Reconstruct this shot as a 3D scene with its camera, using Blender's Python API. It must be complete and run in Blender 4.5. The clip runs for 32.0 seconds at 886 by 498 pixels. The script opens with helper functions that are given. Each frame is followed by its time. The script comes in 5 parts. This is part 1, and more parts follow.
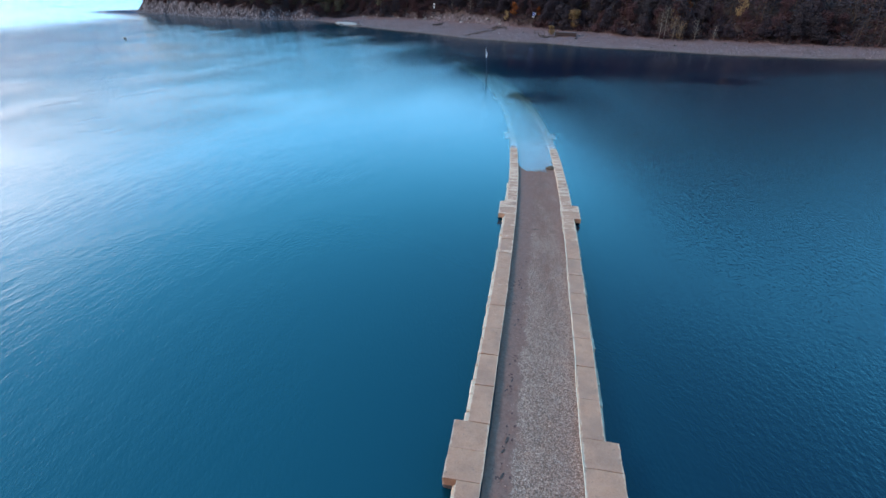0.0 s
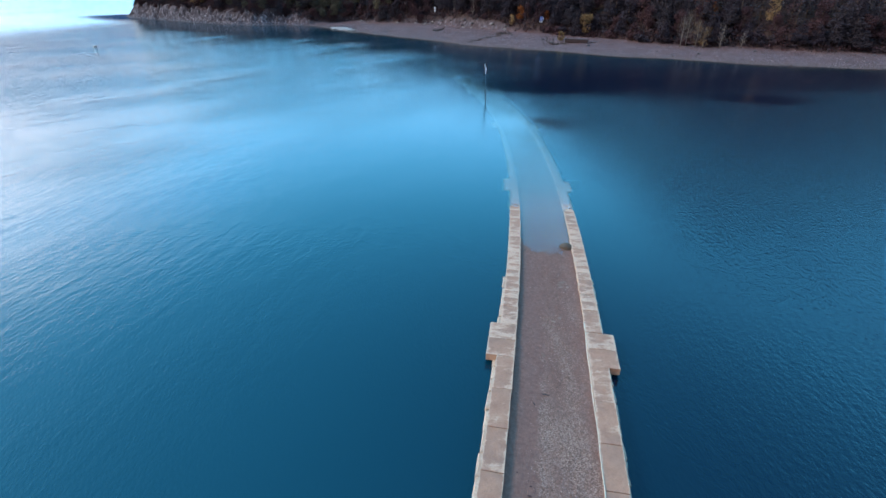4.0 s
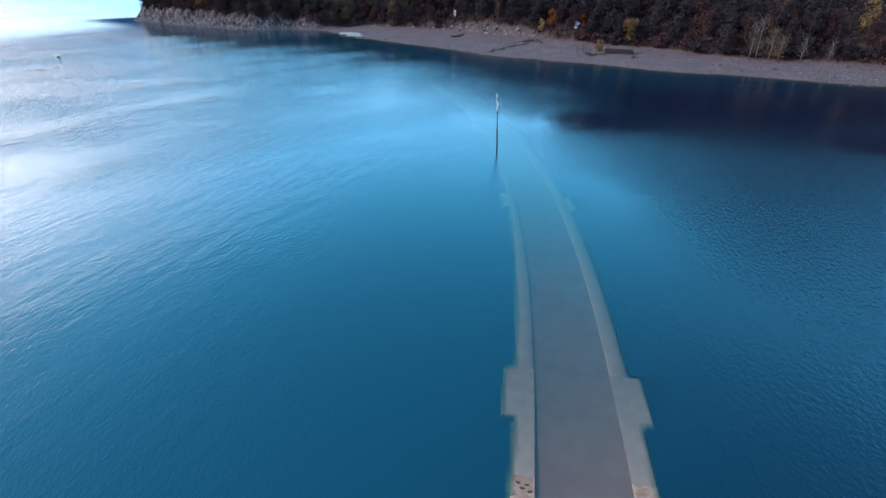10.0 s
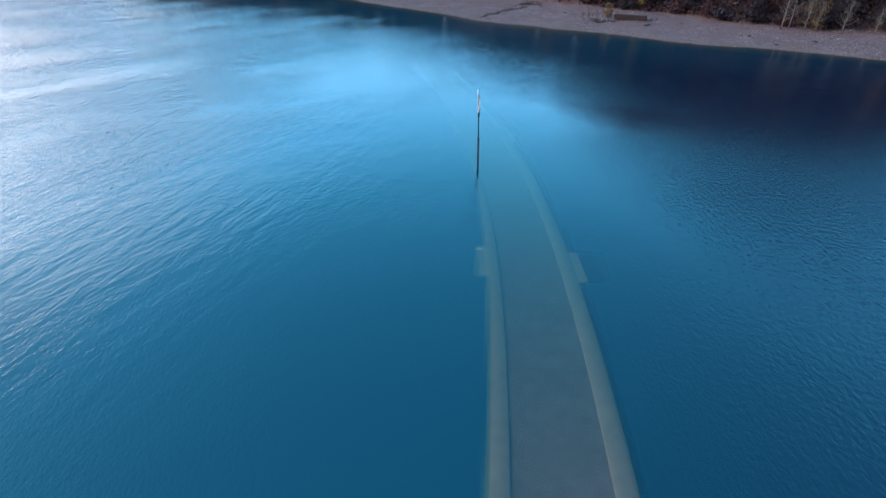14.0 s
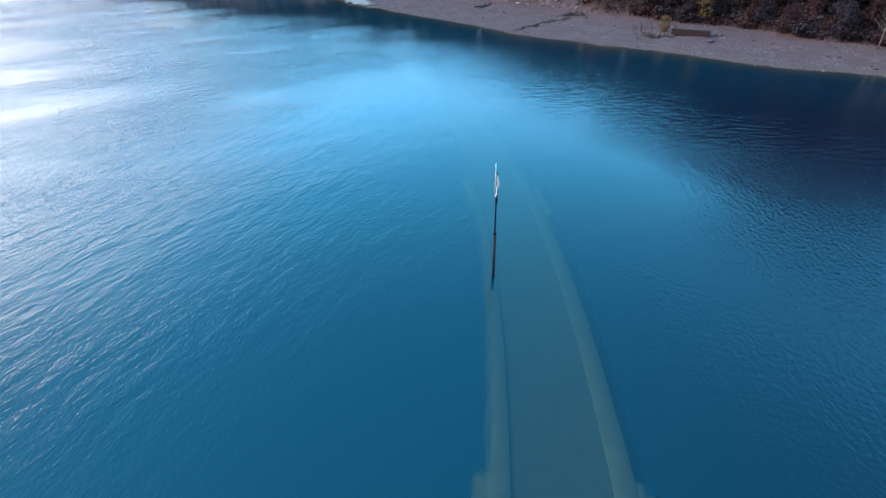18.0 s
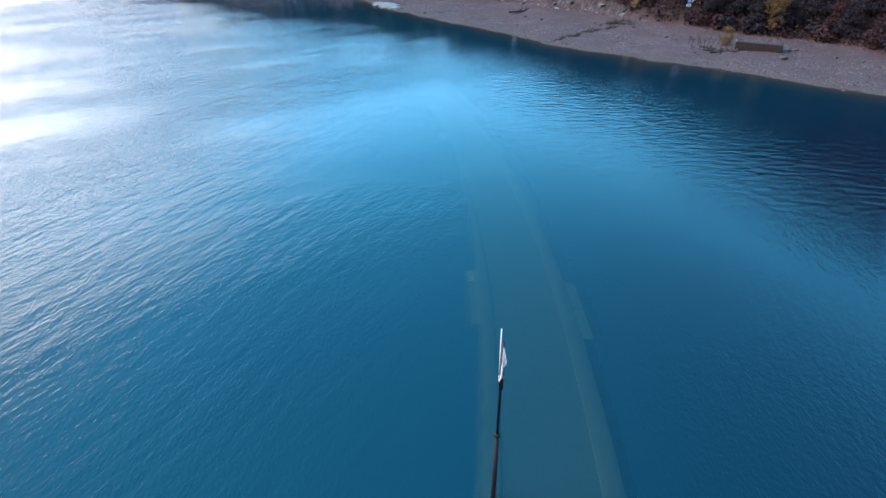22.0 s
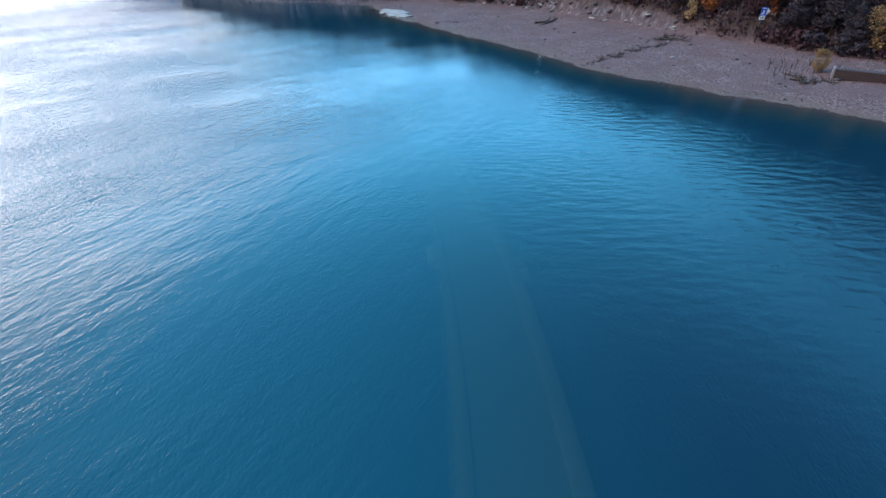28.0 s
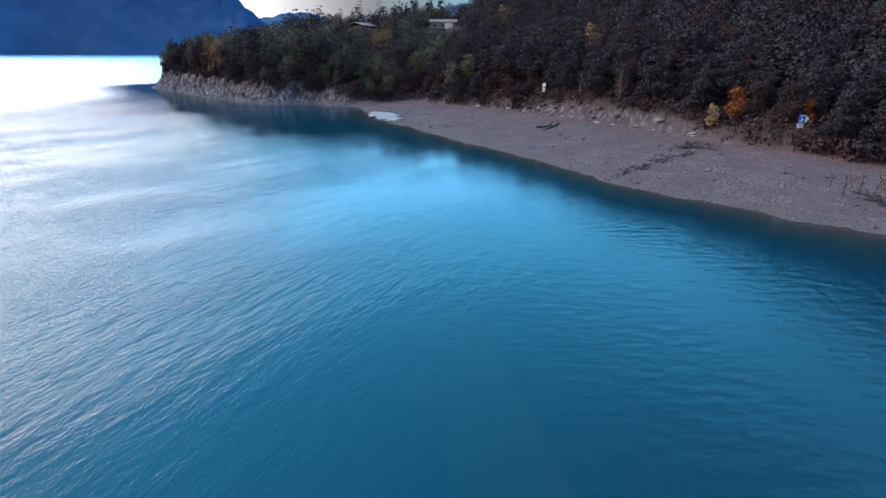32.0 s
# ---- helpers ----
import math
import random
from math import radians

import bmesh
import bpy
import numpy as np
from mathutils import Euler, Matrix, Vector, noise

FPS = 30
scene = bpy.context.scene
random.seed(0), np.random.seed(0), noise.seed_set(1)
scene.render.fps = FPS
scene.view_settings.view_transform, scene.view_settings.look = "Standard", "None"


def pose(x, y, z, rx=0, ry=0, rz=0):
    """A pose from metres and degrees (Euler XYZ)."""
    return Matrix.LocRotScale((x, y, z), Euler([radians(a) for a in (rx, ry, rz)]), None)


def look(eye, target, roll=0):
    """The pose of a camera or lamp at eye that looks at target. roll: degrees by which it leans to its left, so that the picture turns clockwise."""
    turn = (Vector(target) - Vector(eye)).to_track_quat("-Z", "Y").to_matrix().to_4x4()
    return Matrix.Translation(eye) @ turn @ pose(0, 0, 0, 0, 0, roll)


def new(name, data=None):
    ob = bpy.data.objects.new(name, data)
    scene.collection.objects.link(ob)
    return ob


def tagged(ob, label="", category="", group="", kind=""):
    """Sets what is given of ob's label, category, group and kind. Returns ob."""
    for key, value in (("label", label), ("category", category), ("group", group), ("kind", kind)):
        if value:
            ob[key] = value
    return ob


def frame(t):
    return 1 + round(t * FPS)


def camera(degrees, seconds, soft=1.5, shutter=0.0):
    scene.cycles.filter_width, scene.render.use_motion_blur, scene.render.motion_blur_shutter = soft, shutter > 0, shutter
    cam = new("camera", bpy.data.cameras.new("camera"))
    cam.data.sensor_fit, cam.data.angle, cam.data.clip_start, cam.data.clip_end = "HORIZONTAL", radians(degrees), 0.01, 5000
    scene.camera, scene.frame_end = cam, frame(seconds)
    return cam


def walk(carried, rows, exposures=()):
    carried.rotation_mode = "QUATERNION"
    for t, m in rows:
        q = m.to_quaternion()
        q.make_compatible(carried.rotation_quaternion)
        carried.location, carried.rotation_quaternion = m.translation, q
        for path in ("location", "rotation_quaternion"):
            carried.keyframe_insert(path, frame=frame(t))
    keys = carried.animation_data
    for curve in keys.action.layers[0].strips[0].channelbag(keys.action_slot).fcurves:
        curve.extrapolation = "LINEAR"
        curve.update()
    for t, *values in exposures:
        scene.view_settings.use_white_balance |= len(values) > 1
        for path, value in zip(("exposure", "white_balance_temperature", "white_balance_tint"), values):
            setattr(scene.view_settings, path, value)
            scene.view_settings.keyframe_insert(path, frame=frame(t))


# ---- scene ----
cam = camera(82.4, 32.0)
PATH = [
    (0, (-3.718, -25.544, 14.702), (-3.747, -23.769, 13.78), 0.8),
    (1, (-3.206, -21.88, 14.708), (-3.24, -20.106, 13.786), 0.6),
    (2, (-2.736, -18.143, 14.727), (-2.77, -16.368, 13.806), 0.7),
    (3, (-2.274, -14.282, 14.749), (-2.31, -12.505, 13.831), 0.8),
    (3.5, (-2.013, -12.259, 14.759), (-2.058, -10.482, 13.844), 0.7),
    (5.5, (-1.006, -3.938, 14.748), (-1.08, -2.161, 13.833), 0.5),
    (6, (-0.76, -1.846, 14.746), (-0.836, -0.068, 13.833), 0.5),
    (7, (-0.323, 2.375, 14.733), (-0.402, 4.152, 13.819), 0.5),
    (7.5, (-0.107, 4.479, 14.72), (-0.21, 6.255, 13.806), 0.5),
    (8, (0.104, 6.586, 14.71), (-0.021, 8.361, 13.796), 0.4),
    (9, (0.489, 10.711, 14.635), (0.337, 12.484, 13.722), 0.4),
    (10, (0.943, 14.745, 14.56), (0.785, 16.518, 13.648), 0.4),
    (11, (1.388, 18.488, 14.428), (1.23, 20.26, 13.513), 0.5),
    (11.5, (1.552, 20.296, 14.382), (1.399, 22.063, 13.458), 0.6),
    (12, (1.692, 22.068, 14.349), (1.544, 23.814, 13.385), 0.6),
    (12.5, (1.818, 23.834, 14.318), (1.67, 25.557, 13.313), 0.3),
    (13, (1.939, 25.626, 14.289), (1.795, 27.335, 13.26), 0.4),
    (13.5, (2.074, 27.478, 14.268), (1.935, 29.186, 13.236), 0.8),
    (15.5, (2.492, 35.12, 14.13), (2.355, 36.832, 13.105), 0.8),
    (16, (2.533, 36.922, 14.117), (2.37, 38.633, 13.093), 0.9),
    (17, (2.539, 40.286, 14.135), (2.32, 41.992, 13.114), 1.1),
    (18, (2.619, 43.247, 14.14), (2.354, 44.947, 13.121), 0.7),
    (19, (2.714, 46.166, 14.197), (2.434, 47.866, 13.181), 0.3),
    (20, (2.805, 49.118, 14.313), (2.514, 50.816, 13.297), 0.2),
    (20.5, (2.724, 50.538, 14.32), (2.415, 52.23, 13.299), 0.7),
    (21, (2.591, 51.984, 14.32), (2.26, 53.668, 13.293), 1.0),
    (22, (2.365, 55.09, 14.334), (1.983, 56.766, 13.312), 0.7),
    (23, (2.147, 58.36, 14.354), (1.724, 60.026, 13.331), 0.5),
    (24, (1.908, 61.716, 14.396), (1.485, 63.381, 13.372), 0.5),
    (24.5, (1.737, 63.387, 14.411), (1.305, 65.053, 13.393), 0.0),
    (26.5, (0.755, 69.914, 14.501), (0.314, 71.573, 13.475), 0.4),
    (27, (0.402, 71.554, 14.51), (-0.046, 73.211, 13.484), 0.4),
    (28, (-0.514, 74.832, 14.528), (-0.969, 76.488, 13.503), 0.3),
    (29, (-1.62, 78.125, 14.541), (-2.073, 79.78, 13.514), 0.4),
    (30, (-2.94, 81.502, 14.543), (-3.383, 83.16, 13.516), 0.3),
    (30.5, (-3.704, 83.267, 14.542), (-4.141, 84.927, 13.516), 0.1),
    (31, (-4.558, 85.104, 14.541), (-4.989, 86.791, 13.557), 0.3),
    (31.5, (-5.483, 87.009, 14.539), (-5.919, 88.757, 13.672), 0.5),
    (32, (-6.441, 88.946, 14.537), (-6.881, 90.757, 13.811), 0.4),
]
walk(cam, [(t, look(eye, target, roll)) for t, eye, target, roll in PATH], [(0, 1.80, 6500, 18), (12.5, 1.84, 6500, 18), (16, 1.97, 6500, 18), (30.5, 2.0, 6500, 18), (32, 1.90, 6500, 18)])
SKY_STRENGTH, CLOUD_LOW, CLOUD_SUN, CLOUD_WIDE, SUN_STRENGTH = 0.315, 0.20, 1.05, 2.3, 1.05
SKY_TINT, CLOUD_TINT = (0.28, 1.08, 0.96), (0.96, 0.96, 0.98)
WATER_A, WATER_B, WATER_DARK = (0.0003, 0.0265, 0.0438), (0.0005, 0.031, 0.0478), (0.0003, 0.0056, 0.0158)
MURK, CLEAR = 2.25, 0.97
WAVE_SWELL, WAVE_CHOP, WAVE_CROSS, WAVE_RIPPLE, WAVE_PAW = 0.090, 0.044, 0.055, 0.010, 0.042

# ---- sky, sun, exposure ----
SUN_AZ, SUN_EL = radians(98), radians(34)       # left of the heading; behind thin cloud
GLOW_AZ, GLOW_EL = radians(68), radians(15)     # where the cloud veil shines brightest
world = bpy.data.worlds.new("sky")
scene.world = world
world.use_nodes = True
wn, wl = world.node_tree.nodes, world.node_tree.links
wn.clear()


def wnode(kind, **values):
    n = wn.new(kind)
    for k, v in values.items():
        n.inputs[k].default_value = v
    return n


sky = wn.new("ShaderNodeTexSky")
sky.sky_type, sky.sun_disc = "NISHITA", False
sky.sun_elevation, sky.sun_rotation = SUN_EL, -SUN_AZ
sky.air_density, sky.dust_density, sky.ozone_density = 1.0, 0.4, 5.0
w_co = wn.new("ShaderNodeTexCoord")
w_map = wn.new("ShaderNodeMapping")
w_map.inputs["Scale"].default_value = (1.6, 1.6, 4.5)
w_noise = wnode("ShaderNodeTexNoise", Scale=1.5, Detail=6.0, Roughness=0.55)
wl.new(w_co.outputs["Generated"], w_map.inputs["Vector"])
wl.new(w_map.outputs["Vector"], w_noise.inputs["Vector"])
GLOW = (-math.sin(GLOW_AZ) * math.cos(GLOW_EL), math.cos(GLOW_AZ) * math.cos(GLOW_EL), math.sin(GLOW_EL))


def wdot(direction, lo, hi, to_lo, to_hi):
    """A smooth value by how near the view is to a direction of the sky."""
    d = wn.new("ShaderNodeVectorMath")
    d.operation = "DOT_PRODUCT"
    d.inputs[1].default_value = Vector(direction).normalized()
    wl.new(w_co.outputs["Generated"], d.inputs[0])
    m = wn.new("ShaderNodeMapRange")
    m.interpolation_type = "LINEAR" if lo == -1.0 else "SMOOTHSTEP"
    for i, x in enumerate((lo, hi, to_lo, to_hi)):
        m.inputs[i + 1].default_value = x
    wl.new(d.outputs["Value"], m.inputs[0])
    return m.outputs[0]


def wmath(op, a, b):
    m = wn.new("ShaderNodeMath")
    m.operation = op
    for sock, v in ((m.inputs[0], a), (m.inputs[1], b)):
        if hasattr(v, "is_linked"):
            wl.new(v, sock)
        else:
            sock.default_value = v
    return m.outputs[0]


# broken cloud all round, a wide blue gap ahead, a haze low over the hills, a white bank in front of the low light
gap = wdot((0.22, 0.83, 0.50), 0.20, 0.62, 0.50, -0.55)
low = wdot((0, 0, 1), 0.27, 0.07, 0.0, 1.0)
bank = wmath("MULTIPLY", wdot((GLOW[0], GLOW[1], 0), 0.60, 0.95, 0.0, 0.7), wdot((0, 0, 1), 0.28, 0.50, 1.0, 0.0))
cover = wmath("ADD", wmath("ADD", wmath("ADD", w_noise.outputs["Fac"], gap), low), bank)
w_fac = wn.new("ShaderNodeMapRange")
w_fac.interpolation_type = "SMOOTHSTEP"
w_fac.inputs["From Min"].default_value, w_fac.inputs["From Max"].default_value = 0.10, 1.20
wl.new(cover, w_fac.inputs["Value"])
shine = wmath("MULTIPLY", wmath("ADD", wmath("MULTIPLY", w_noise.outputs["Fac"], 2.2), -0.15), CLOUD_LOW)
toward = wmath("MAXIMUM", wdot(GLOW, -1.0, 1.0, -1.0, 1.0), 0.0)
level = wmath("MAXIMUM", wdot((GLOW[0], GLOW[1], 0), -1.0, 1.0, -1.0, 1.0), 0.0)
tint = wn.new("ShaderNodeMix")
tint.data_type, tint.blend_type = "RGBA", "MULTIPLY"
tint.inputs[0].default_value = 1.0
wl.new(sky.outputs[0], tint.inputs[6])
haze = wn.new("ShaderNodeMix")       # the blue deepens upwards, pale near the horizon
haze.data_type = "RGBA"
wl.new(wdot((0, 0, 1), 0.10, 0.42, 0.0, 1.0), haze.inputs[0])
haze.inputs[6].default_value, haze.inputs[7].default_value = (0.50, 0.78, 0.80, 1), (*SKY_TINT, 1)
wl.new(haze.outputs[2], tint.inputs[7])
bg_sky = wnode("ShaderNodeBackground", Strength=SKY_STRENGTH)
bg_cloud = wnode("ShaderNodeBackground", Color=(*CLOUD_TINT, 1))
shine = wmath("MULTIPLY", shine, wmath("MULTIPLY", wdot((0, 0, 1), 0.08, 0.22, 0.12, 0.75), wdot((0, 0, 1), 0.3, 0.75, 1.0, 1.6)))
wl.new(shine, bg_cloud.inputs["Strength"])
wl.new(tint.outputs[2], bg_sky.inputs["Color"])
w_mix = wn.new("ShaderNodeMixShader")
wl.new(w_fac.outputs[0], w_mix.inputs[0])
wl.new(bg_sky.outputs[0], w_mix.inputs[1])
wl.new(bg_cloud.outputs[0], w_mix.inputs[2])
# light scattered through the thin cloud about the hidden sun's brightest patch
flare = wmath("ADD", wmath("MULTIPLY", wmath("POWER", toward, 12.0), CLOUD_SUN), wmath("MULTIPLY", wmath("POWER", level, 10.5), CLOUD_WIDE))
flare = wmath("MULTIPLY", flare, wdot((0, 0, 1), 0.26, 0.46, 1.0, 0.07))      # the veil thins out higher up
bg_flare = wnode("ShaderNodeBackground", Color=(0.95, 1.0, 1.03, 1))
wl.new(flare, bg_flare.inputs["Strength"])
w_sum = wn.new("ShaderNodeAddShader")
wl.new(w_mix.outputs[0], w_sum.inputs[0])
wl.new(bg_flare.outputs[0], w_sum.inputs[1])
w_out = wn.new("ShaderNodeOutputWorld")
wl.new(w_sum.outputs[0], w_out.inputs["Surface"])

sun = new("sun", bpy.data.lights.new("sun", "SUN"))
sun.data.energy, sun.data.angle, sun.data.color = SUN_STRENGTH, radians(16), (1.0, 0.88, 0.76)
sun.matrix_world = look((-math.sin(SUN_AZ) * math.cos(SUN_EL) * 300, math.cos(SUN_AZ) * math.cos(SUN_EL) * 300, math.sin(SUN_EL) * 300), (0, 0, 0))


# ---- materials ----
class Shader:
    """A principled material with short ways to add nodes."""

    def __init__(self, name, rough=0.8, spec=0.3):
        self.mat = bpy.data.materials.new(name)
        self.mat.use_nodes = True
        self.nodes, self.links = self.mat.node_tree.nodes, self.mat.node_tree.links
        self.bsdf = self.nodes["Principled BSDF"]
        self.bsdf.inputs["Roughness"].default_value = rough
        self.bsdf.inputs["Specular IOR Level"].default_value = spec
        self.co = None

    def coords(self, kind="Object"):
        if self.co is None:
            self.co = self.nodes.new("ShaderNodeTexCoord")
        return self.co.outputs[kind]

    def position(self):
        return self.nodes.new("ShaderNodeNewGeometry").outputs["Position"]

    def scaled(self, vec, scale, turn=0.0):
        if turn:
            r = self.nodes.new("ShaderNodeMapping")
            r.inputs["Rotation"].default_value = (0, 0, -turn)
            self.links.new(vec, r.inputs["Vector"])
            vec = r.outputs[0]
        m = self.nodes.new("ShaderNodeMapping")
        m.inputs["Scale"].default_value = scale
        self.links.new(vec, m.inputs["Vector"])
        return m.outputs[0]

    def noise(self, vec, scale, detail=4.0, rough=0.55):
        n = self.nodes.new("ShaderNodeTexNoise")
        n.inputs["Scale"].default_value, n.inputs["Detail"].default_value, n.inputs["Roughness"].default_value = scale, detail, rough
        if vec is not None:
            self.links.new(vec, n.inputs["Vector"])
        return n.outputs["Fac"]

    def ramp(self, fac, *stops):
        r = self.nodes.new("ShaderNodeValToRGB")
        while len(r.color_ramp.elements) < len(stops):
            r.color_ramp.elements.new(0.5)
        for e, (p, c) in zip(r.color_ramp.elements, stops):
            e.position, e.color = p, (*c, 1)
        self.links.new(fac, r.inputs[0])
        return r.outputs[0]

    def mix(self, fac, a, b, blend="MIX"):
        m = self.nodes.new("ShaderNodeMix")
        m.data_type, m.blend_type = "RGBA", blend
        for sock, v in ((m.inputs[0], fac), (m.inputs[6], a), (m.inputs[7], b)):
            if hasattr(v, "is_linked"):
                self.links.new(v, sock)
            elif isinstance(v, tuple):
                sock.default_value = (*v, 1)
            else:
                sock.default_value = v
        return m.outputs[2]

    def math(self, op, a, b=0.0):
        m = self.nodes.new("ShaderNodeMath")
        m.operation = op
        for sock, v in ((m.inputs[0], a), (m.inputs[1], b)):
            if hasattr(v, "is_linked"):
                self.links.new(v, sock)
            else:
                sock.default_value = v
        return m.outputs[0]

    def span(self, v, a, b, c=0.0, d=1.0):
        m = self.nodes.new("ShaderNodeMapRange")
        m.interpolation_type = "SMOOTHSTEP"
        for i, x in enumerate((a, b, c, d)):
            m.inputs[i + 1].default_value = x
        self.links.new(v, m.inputs[0])
        return m.outputs[0]

    def random(self):
        return self.nodes.new("ShaderNodeObjectInfo").outputs["Random"]

    def island(self):
        return self.nodes.new("ShaderNodeNewGeometry").outputs["Random Per Island"]

    def attribute(self, name):
        a = self.nodes.new("ShaderNodeAttribute")
        a.attribute_name = name
        return a.outputs["Fac"]

    def color(self, sock):
        self.links.new(sock, self.bsdf.inputs["Base Color"])
        return self

    def bump(self, height, strength=0.5, distance=0.02):
        b = self.nodes.new("ShaderNodeBump")
        b.inputs["Strength"].default_value, b.inputs["Distance"].default_value = strength, distance
        self.links.new(height, b.inputs["Height"])
        self.links.new(b.outputs[0], self.bsdf.inputs["Normal"])
        return b.outputs[0]


def stone_material(name, dark, mid, pale, patch=0.5):
    s = Shader(name, 0.85, 0.25)
    pos = s.position()
    fine, broad, blot = s.noise(pos, 14, 6, 0.65), s.noise(pos, 0.7, 3), s.noise(pos, 2.6, 5, 0.6)
    base = s.ramp(fine, (0.25, dark), (0.55, mid), (0.85, pale))
    base = s.mix(s.span(broad, 0.4, 0.65, 0, 0.5), base, tuple(0.72 * c for c in mid))
    base = s.mix(s.span(blot, 0.54, 0.66, 0, patch), base, pale)
    base = s.mix(s.span(s.random(), 0, 1, 0, 0.45), base, tuple(0.78 * c for c in dark))
    s.color(base)
    s.bump(s.math("ADD", fine, s.math("MULTIPLY", blot, 1.5)), 0.6, 0.025)
    return s.mat


def coping_material():
    """Weathered limestone slab: grey-brown crust, pale where the crust has come off, most of all towards the water's edge."""
    s = Shader("coping_stone", 0.88, 0.2)
    pos = s.position()
    fine, blot, broad = s.noise(pos, 18, 6, 0.68), s.noise(pos, 3.4, 6, 0.66), s.noise(pos, 0.55, 3)
    crust = s.ramp(s.math("ADD", s.math("MULTIPLY", fine, 0.5), s.math("MULTIPLY", s.noise(pos, 1.7, 6, 0.7), 0.5)),
                   (0.28, (0.192, 0.096, 0.063)), (0.52, (0.282, 0.150, 0.100)), (0.8, (0.373, 0.210, 0.144)))
    crust = s.mix(s.span(broad, 0.42, 0.66, 0, 0.45), crust, (0.169, 0.102, 0.079))
    pale = s.ramp(s.math("ADD", s.math("MULTIPLY", fine, 0.6), s.math("MULTIPLY", blot, 0.4)), (0.3, (0.326, 0.198, 0.137)), (0.55, (0.426, 0.276, 0.196)), (0.8, (0.525, 0.363, 0.265)))
    gen, place = s.nodes.new("ShaderNodeSeparateXYZ"), s.nodes.new("ShaderNodeSeparateXYZ")
    s.links.new(s.coords("Generated"), gen.inputs[0])
    s.links.new(pos, place.inputs[0])
    # the crust survives on the middle of a slab and scales off from one joint and from the arrises
    along = s.math("SUBTRACT", 1.0, s.math("MULTIPLY", s.math("ABSOLUTE", s.math("SUBTRACT", gen.outputs["Y"], 0.80)), 1.5))
    rim = s.math("ABSOLUTE", s.math("SUBTRACT", gen.outputs["X"], 0.5))
    keep = s.math("ADD", s.math("MULTIPLY", along, 0.13), s.math("MULTIPLY", s.noise(s.scaled(pos, (0.8, 1.5, 1)), 1.3, 7, 0.72), 1.25))
    keep = s.math("ADD", keep, s.math("MULTIPLY", s.math("SUBTRACT", s.random(), 0.5), 0.16))
    keep = s.math("SUBTRACT", keep, s.span(rim, 0.34, 0.5, 0, 0.16))
    keep = s.math("ADD", keep, s.span(place.outputs["Y"], 12, -8, 0, 0.30))
    base = s.mix(s.span(keep, 0.56, 0.78), pale, crust)
    chip = s.span(s.math("ADD", rim, s.math("MULTIPLY", s.math("SUBTRACT", blot, 0.5), 0.16)), 0.44, 0.50, 0, 0.75)
    base = s.mix(chip, base, (0.40, 0.30, 0.225))      # arris rubbed pale
    base = s.mix(s.span(s.noise(pos, 5.5, 5, 0.7), 0.60, 0.70, 0, 0.55), base, (0.105, 0.078, 0.064))
    s.color(base)
    s.bump(s.math("ADD", fine, s.math("MULTIPLY", blot, 1.6)), 0.6, 0.03)
    return s.mat


def gravel_material():
    s = Shader("gravel", 0.92, 0.15)
    pos = s.position()
    v = s.nodes.new("ShaderNodeTexVoronoi")
    v.inputs["Scale"].default_value = 34
    s.links.new(pos, v.inputs["Vector"])
    sepc = s.nodes.new("ShaderNodeSeparateColor")
    s.links.new(v.outputs["Color"], sepc.inputs[0])
    stones = s.ramp(sepc.outputs[0], (0.1, (0.087, 0.051, 0.040)), (0.5, (0.190, 0.116, 0.090)), (0.8, (0.262, 0.167, 0.132)), (1.0, (0.410, 0.282, 0.226)))
    silt = s.ramp(s.noise(pos, 6, 6, 0.7), (0.3, (0.118, 0.060, 0.050)), (0.7, (0.182, 0.102, 0.081)))
    sp = s.nodes.new("ShaderNodeSeparateXYZ")
    s.links.new(pos, sp.inputs[0])
    cover = s.math("ADD", s.noise(s.scaled(pos, (1, 0.25, 1)), 0.9, 5, 0.6), s.span(sp.outputs["Y"], -8, 14, -0.22, 0.2))
    side = s.math("SUBTRACT", s.math("ADD", sp.outputs["X"], s.math("MULTIPLY", s.math("SUBTRACT", s.noise(pos, 1.7, 5, 0.65), 0.5), 1.3)), s.math("ADD", s.math("MULTIPLY", sp.outputs["Y"], 0.155), 1.33))
    cover = s.math("ADD", cover, s.span(side, -0.80, -0.30, 0.55, 0.0))      # silt blown against one side
    base = s.mix(s.span(cover, 0.30, 0.75), stones, silt)
    mud = s.ramp(s.noise(pos, 1.4, 5, 0.6), (0.3, (0.128, 0.096, 0.084)), (0.7, (0.165, 0.130, 0.114)))
    mud = s.mix(s.span(sp.outputs["Y"], 46, 74), mud, (0.225, 0.185, 0.155))
    base = s.mix(s.span(sp.outputs["Y"], 18, 34, 0, 1), base, mud)      # fine lake mud settled on the drowned part
    s.color(base)
    s.bump(s.math("ADD", v.outputs["Distance"], s.noise(pos, 25, 4)), 0.7, 0.03)
    return s.mat


def leaf_material(name, a, b, c, rough=0.7):
    s = Shader(name, 0.95, 0.06)
    tint = s.math("ADD", s.math("MULTIPLY", s.island(), 0.34), s.math("MULTIPLY", s.attribute("tint"), 0.60))
    tint = s.math("ADD", tint, s.math("MULTIPLY", s.math("SUBTRACT", s.random(), 0.5), 0.25))
    s.color(s.ramp(tint, (0.15, a), (0.5, b), (0.9, c)))
    s.bsdf.inputs["Subsurface Weight"].default_value = 0.0
    return s.mat


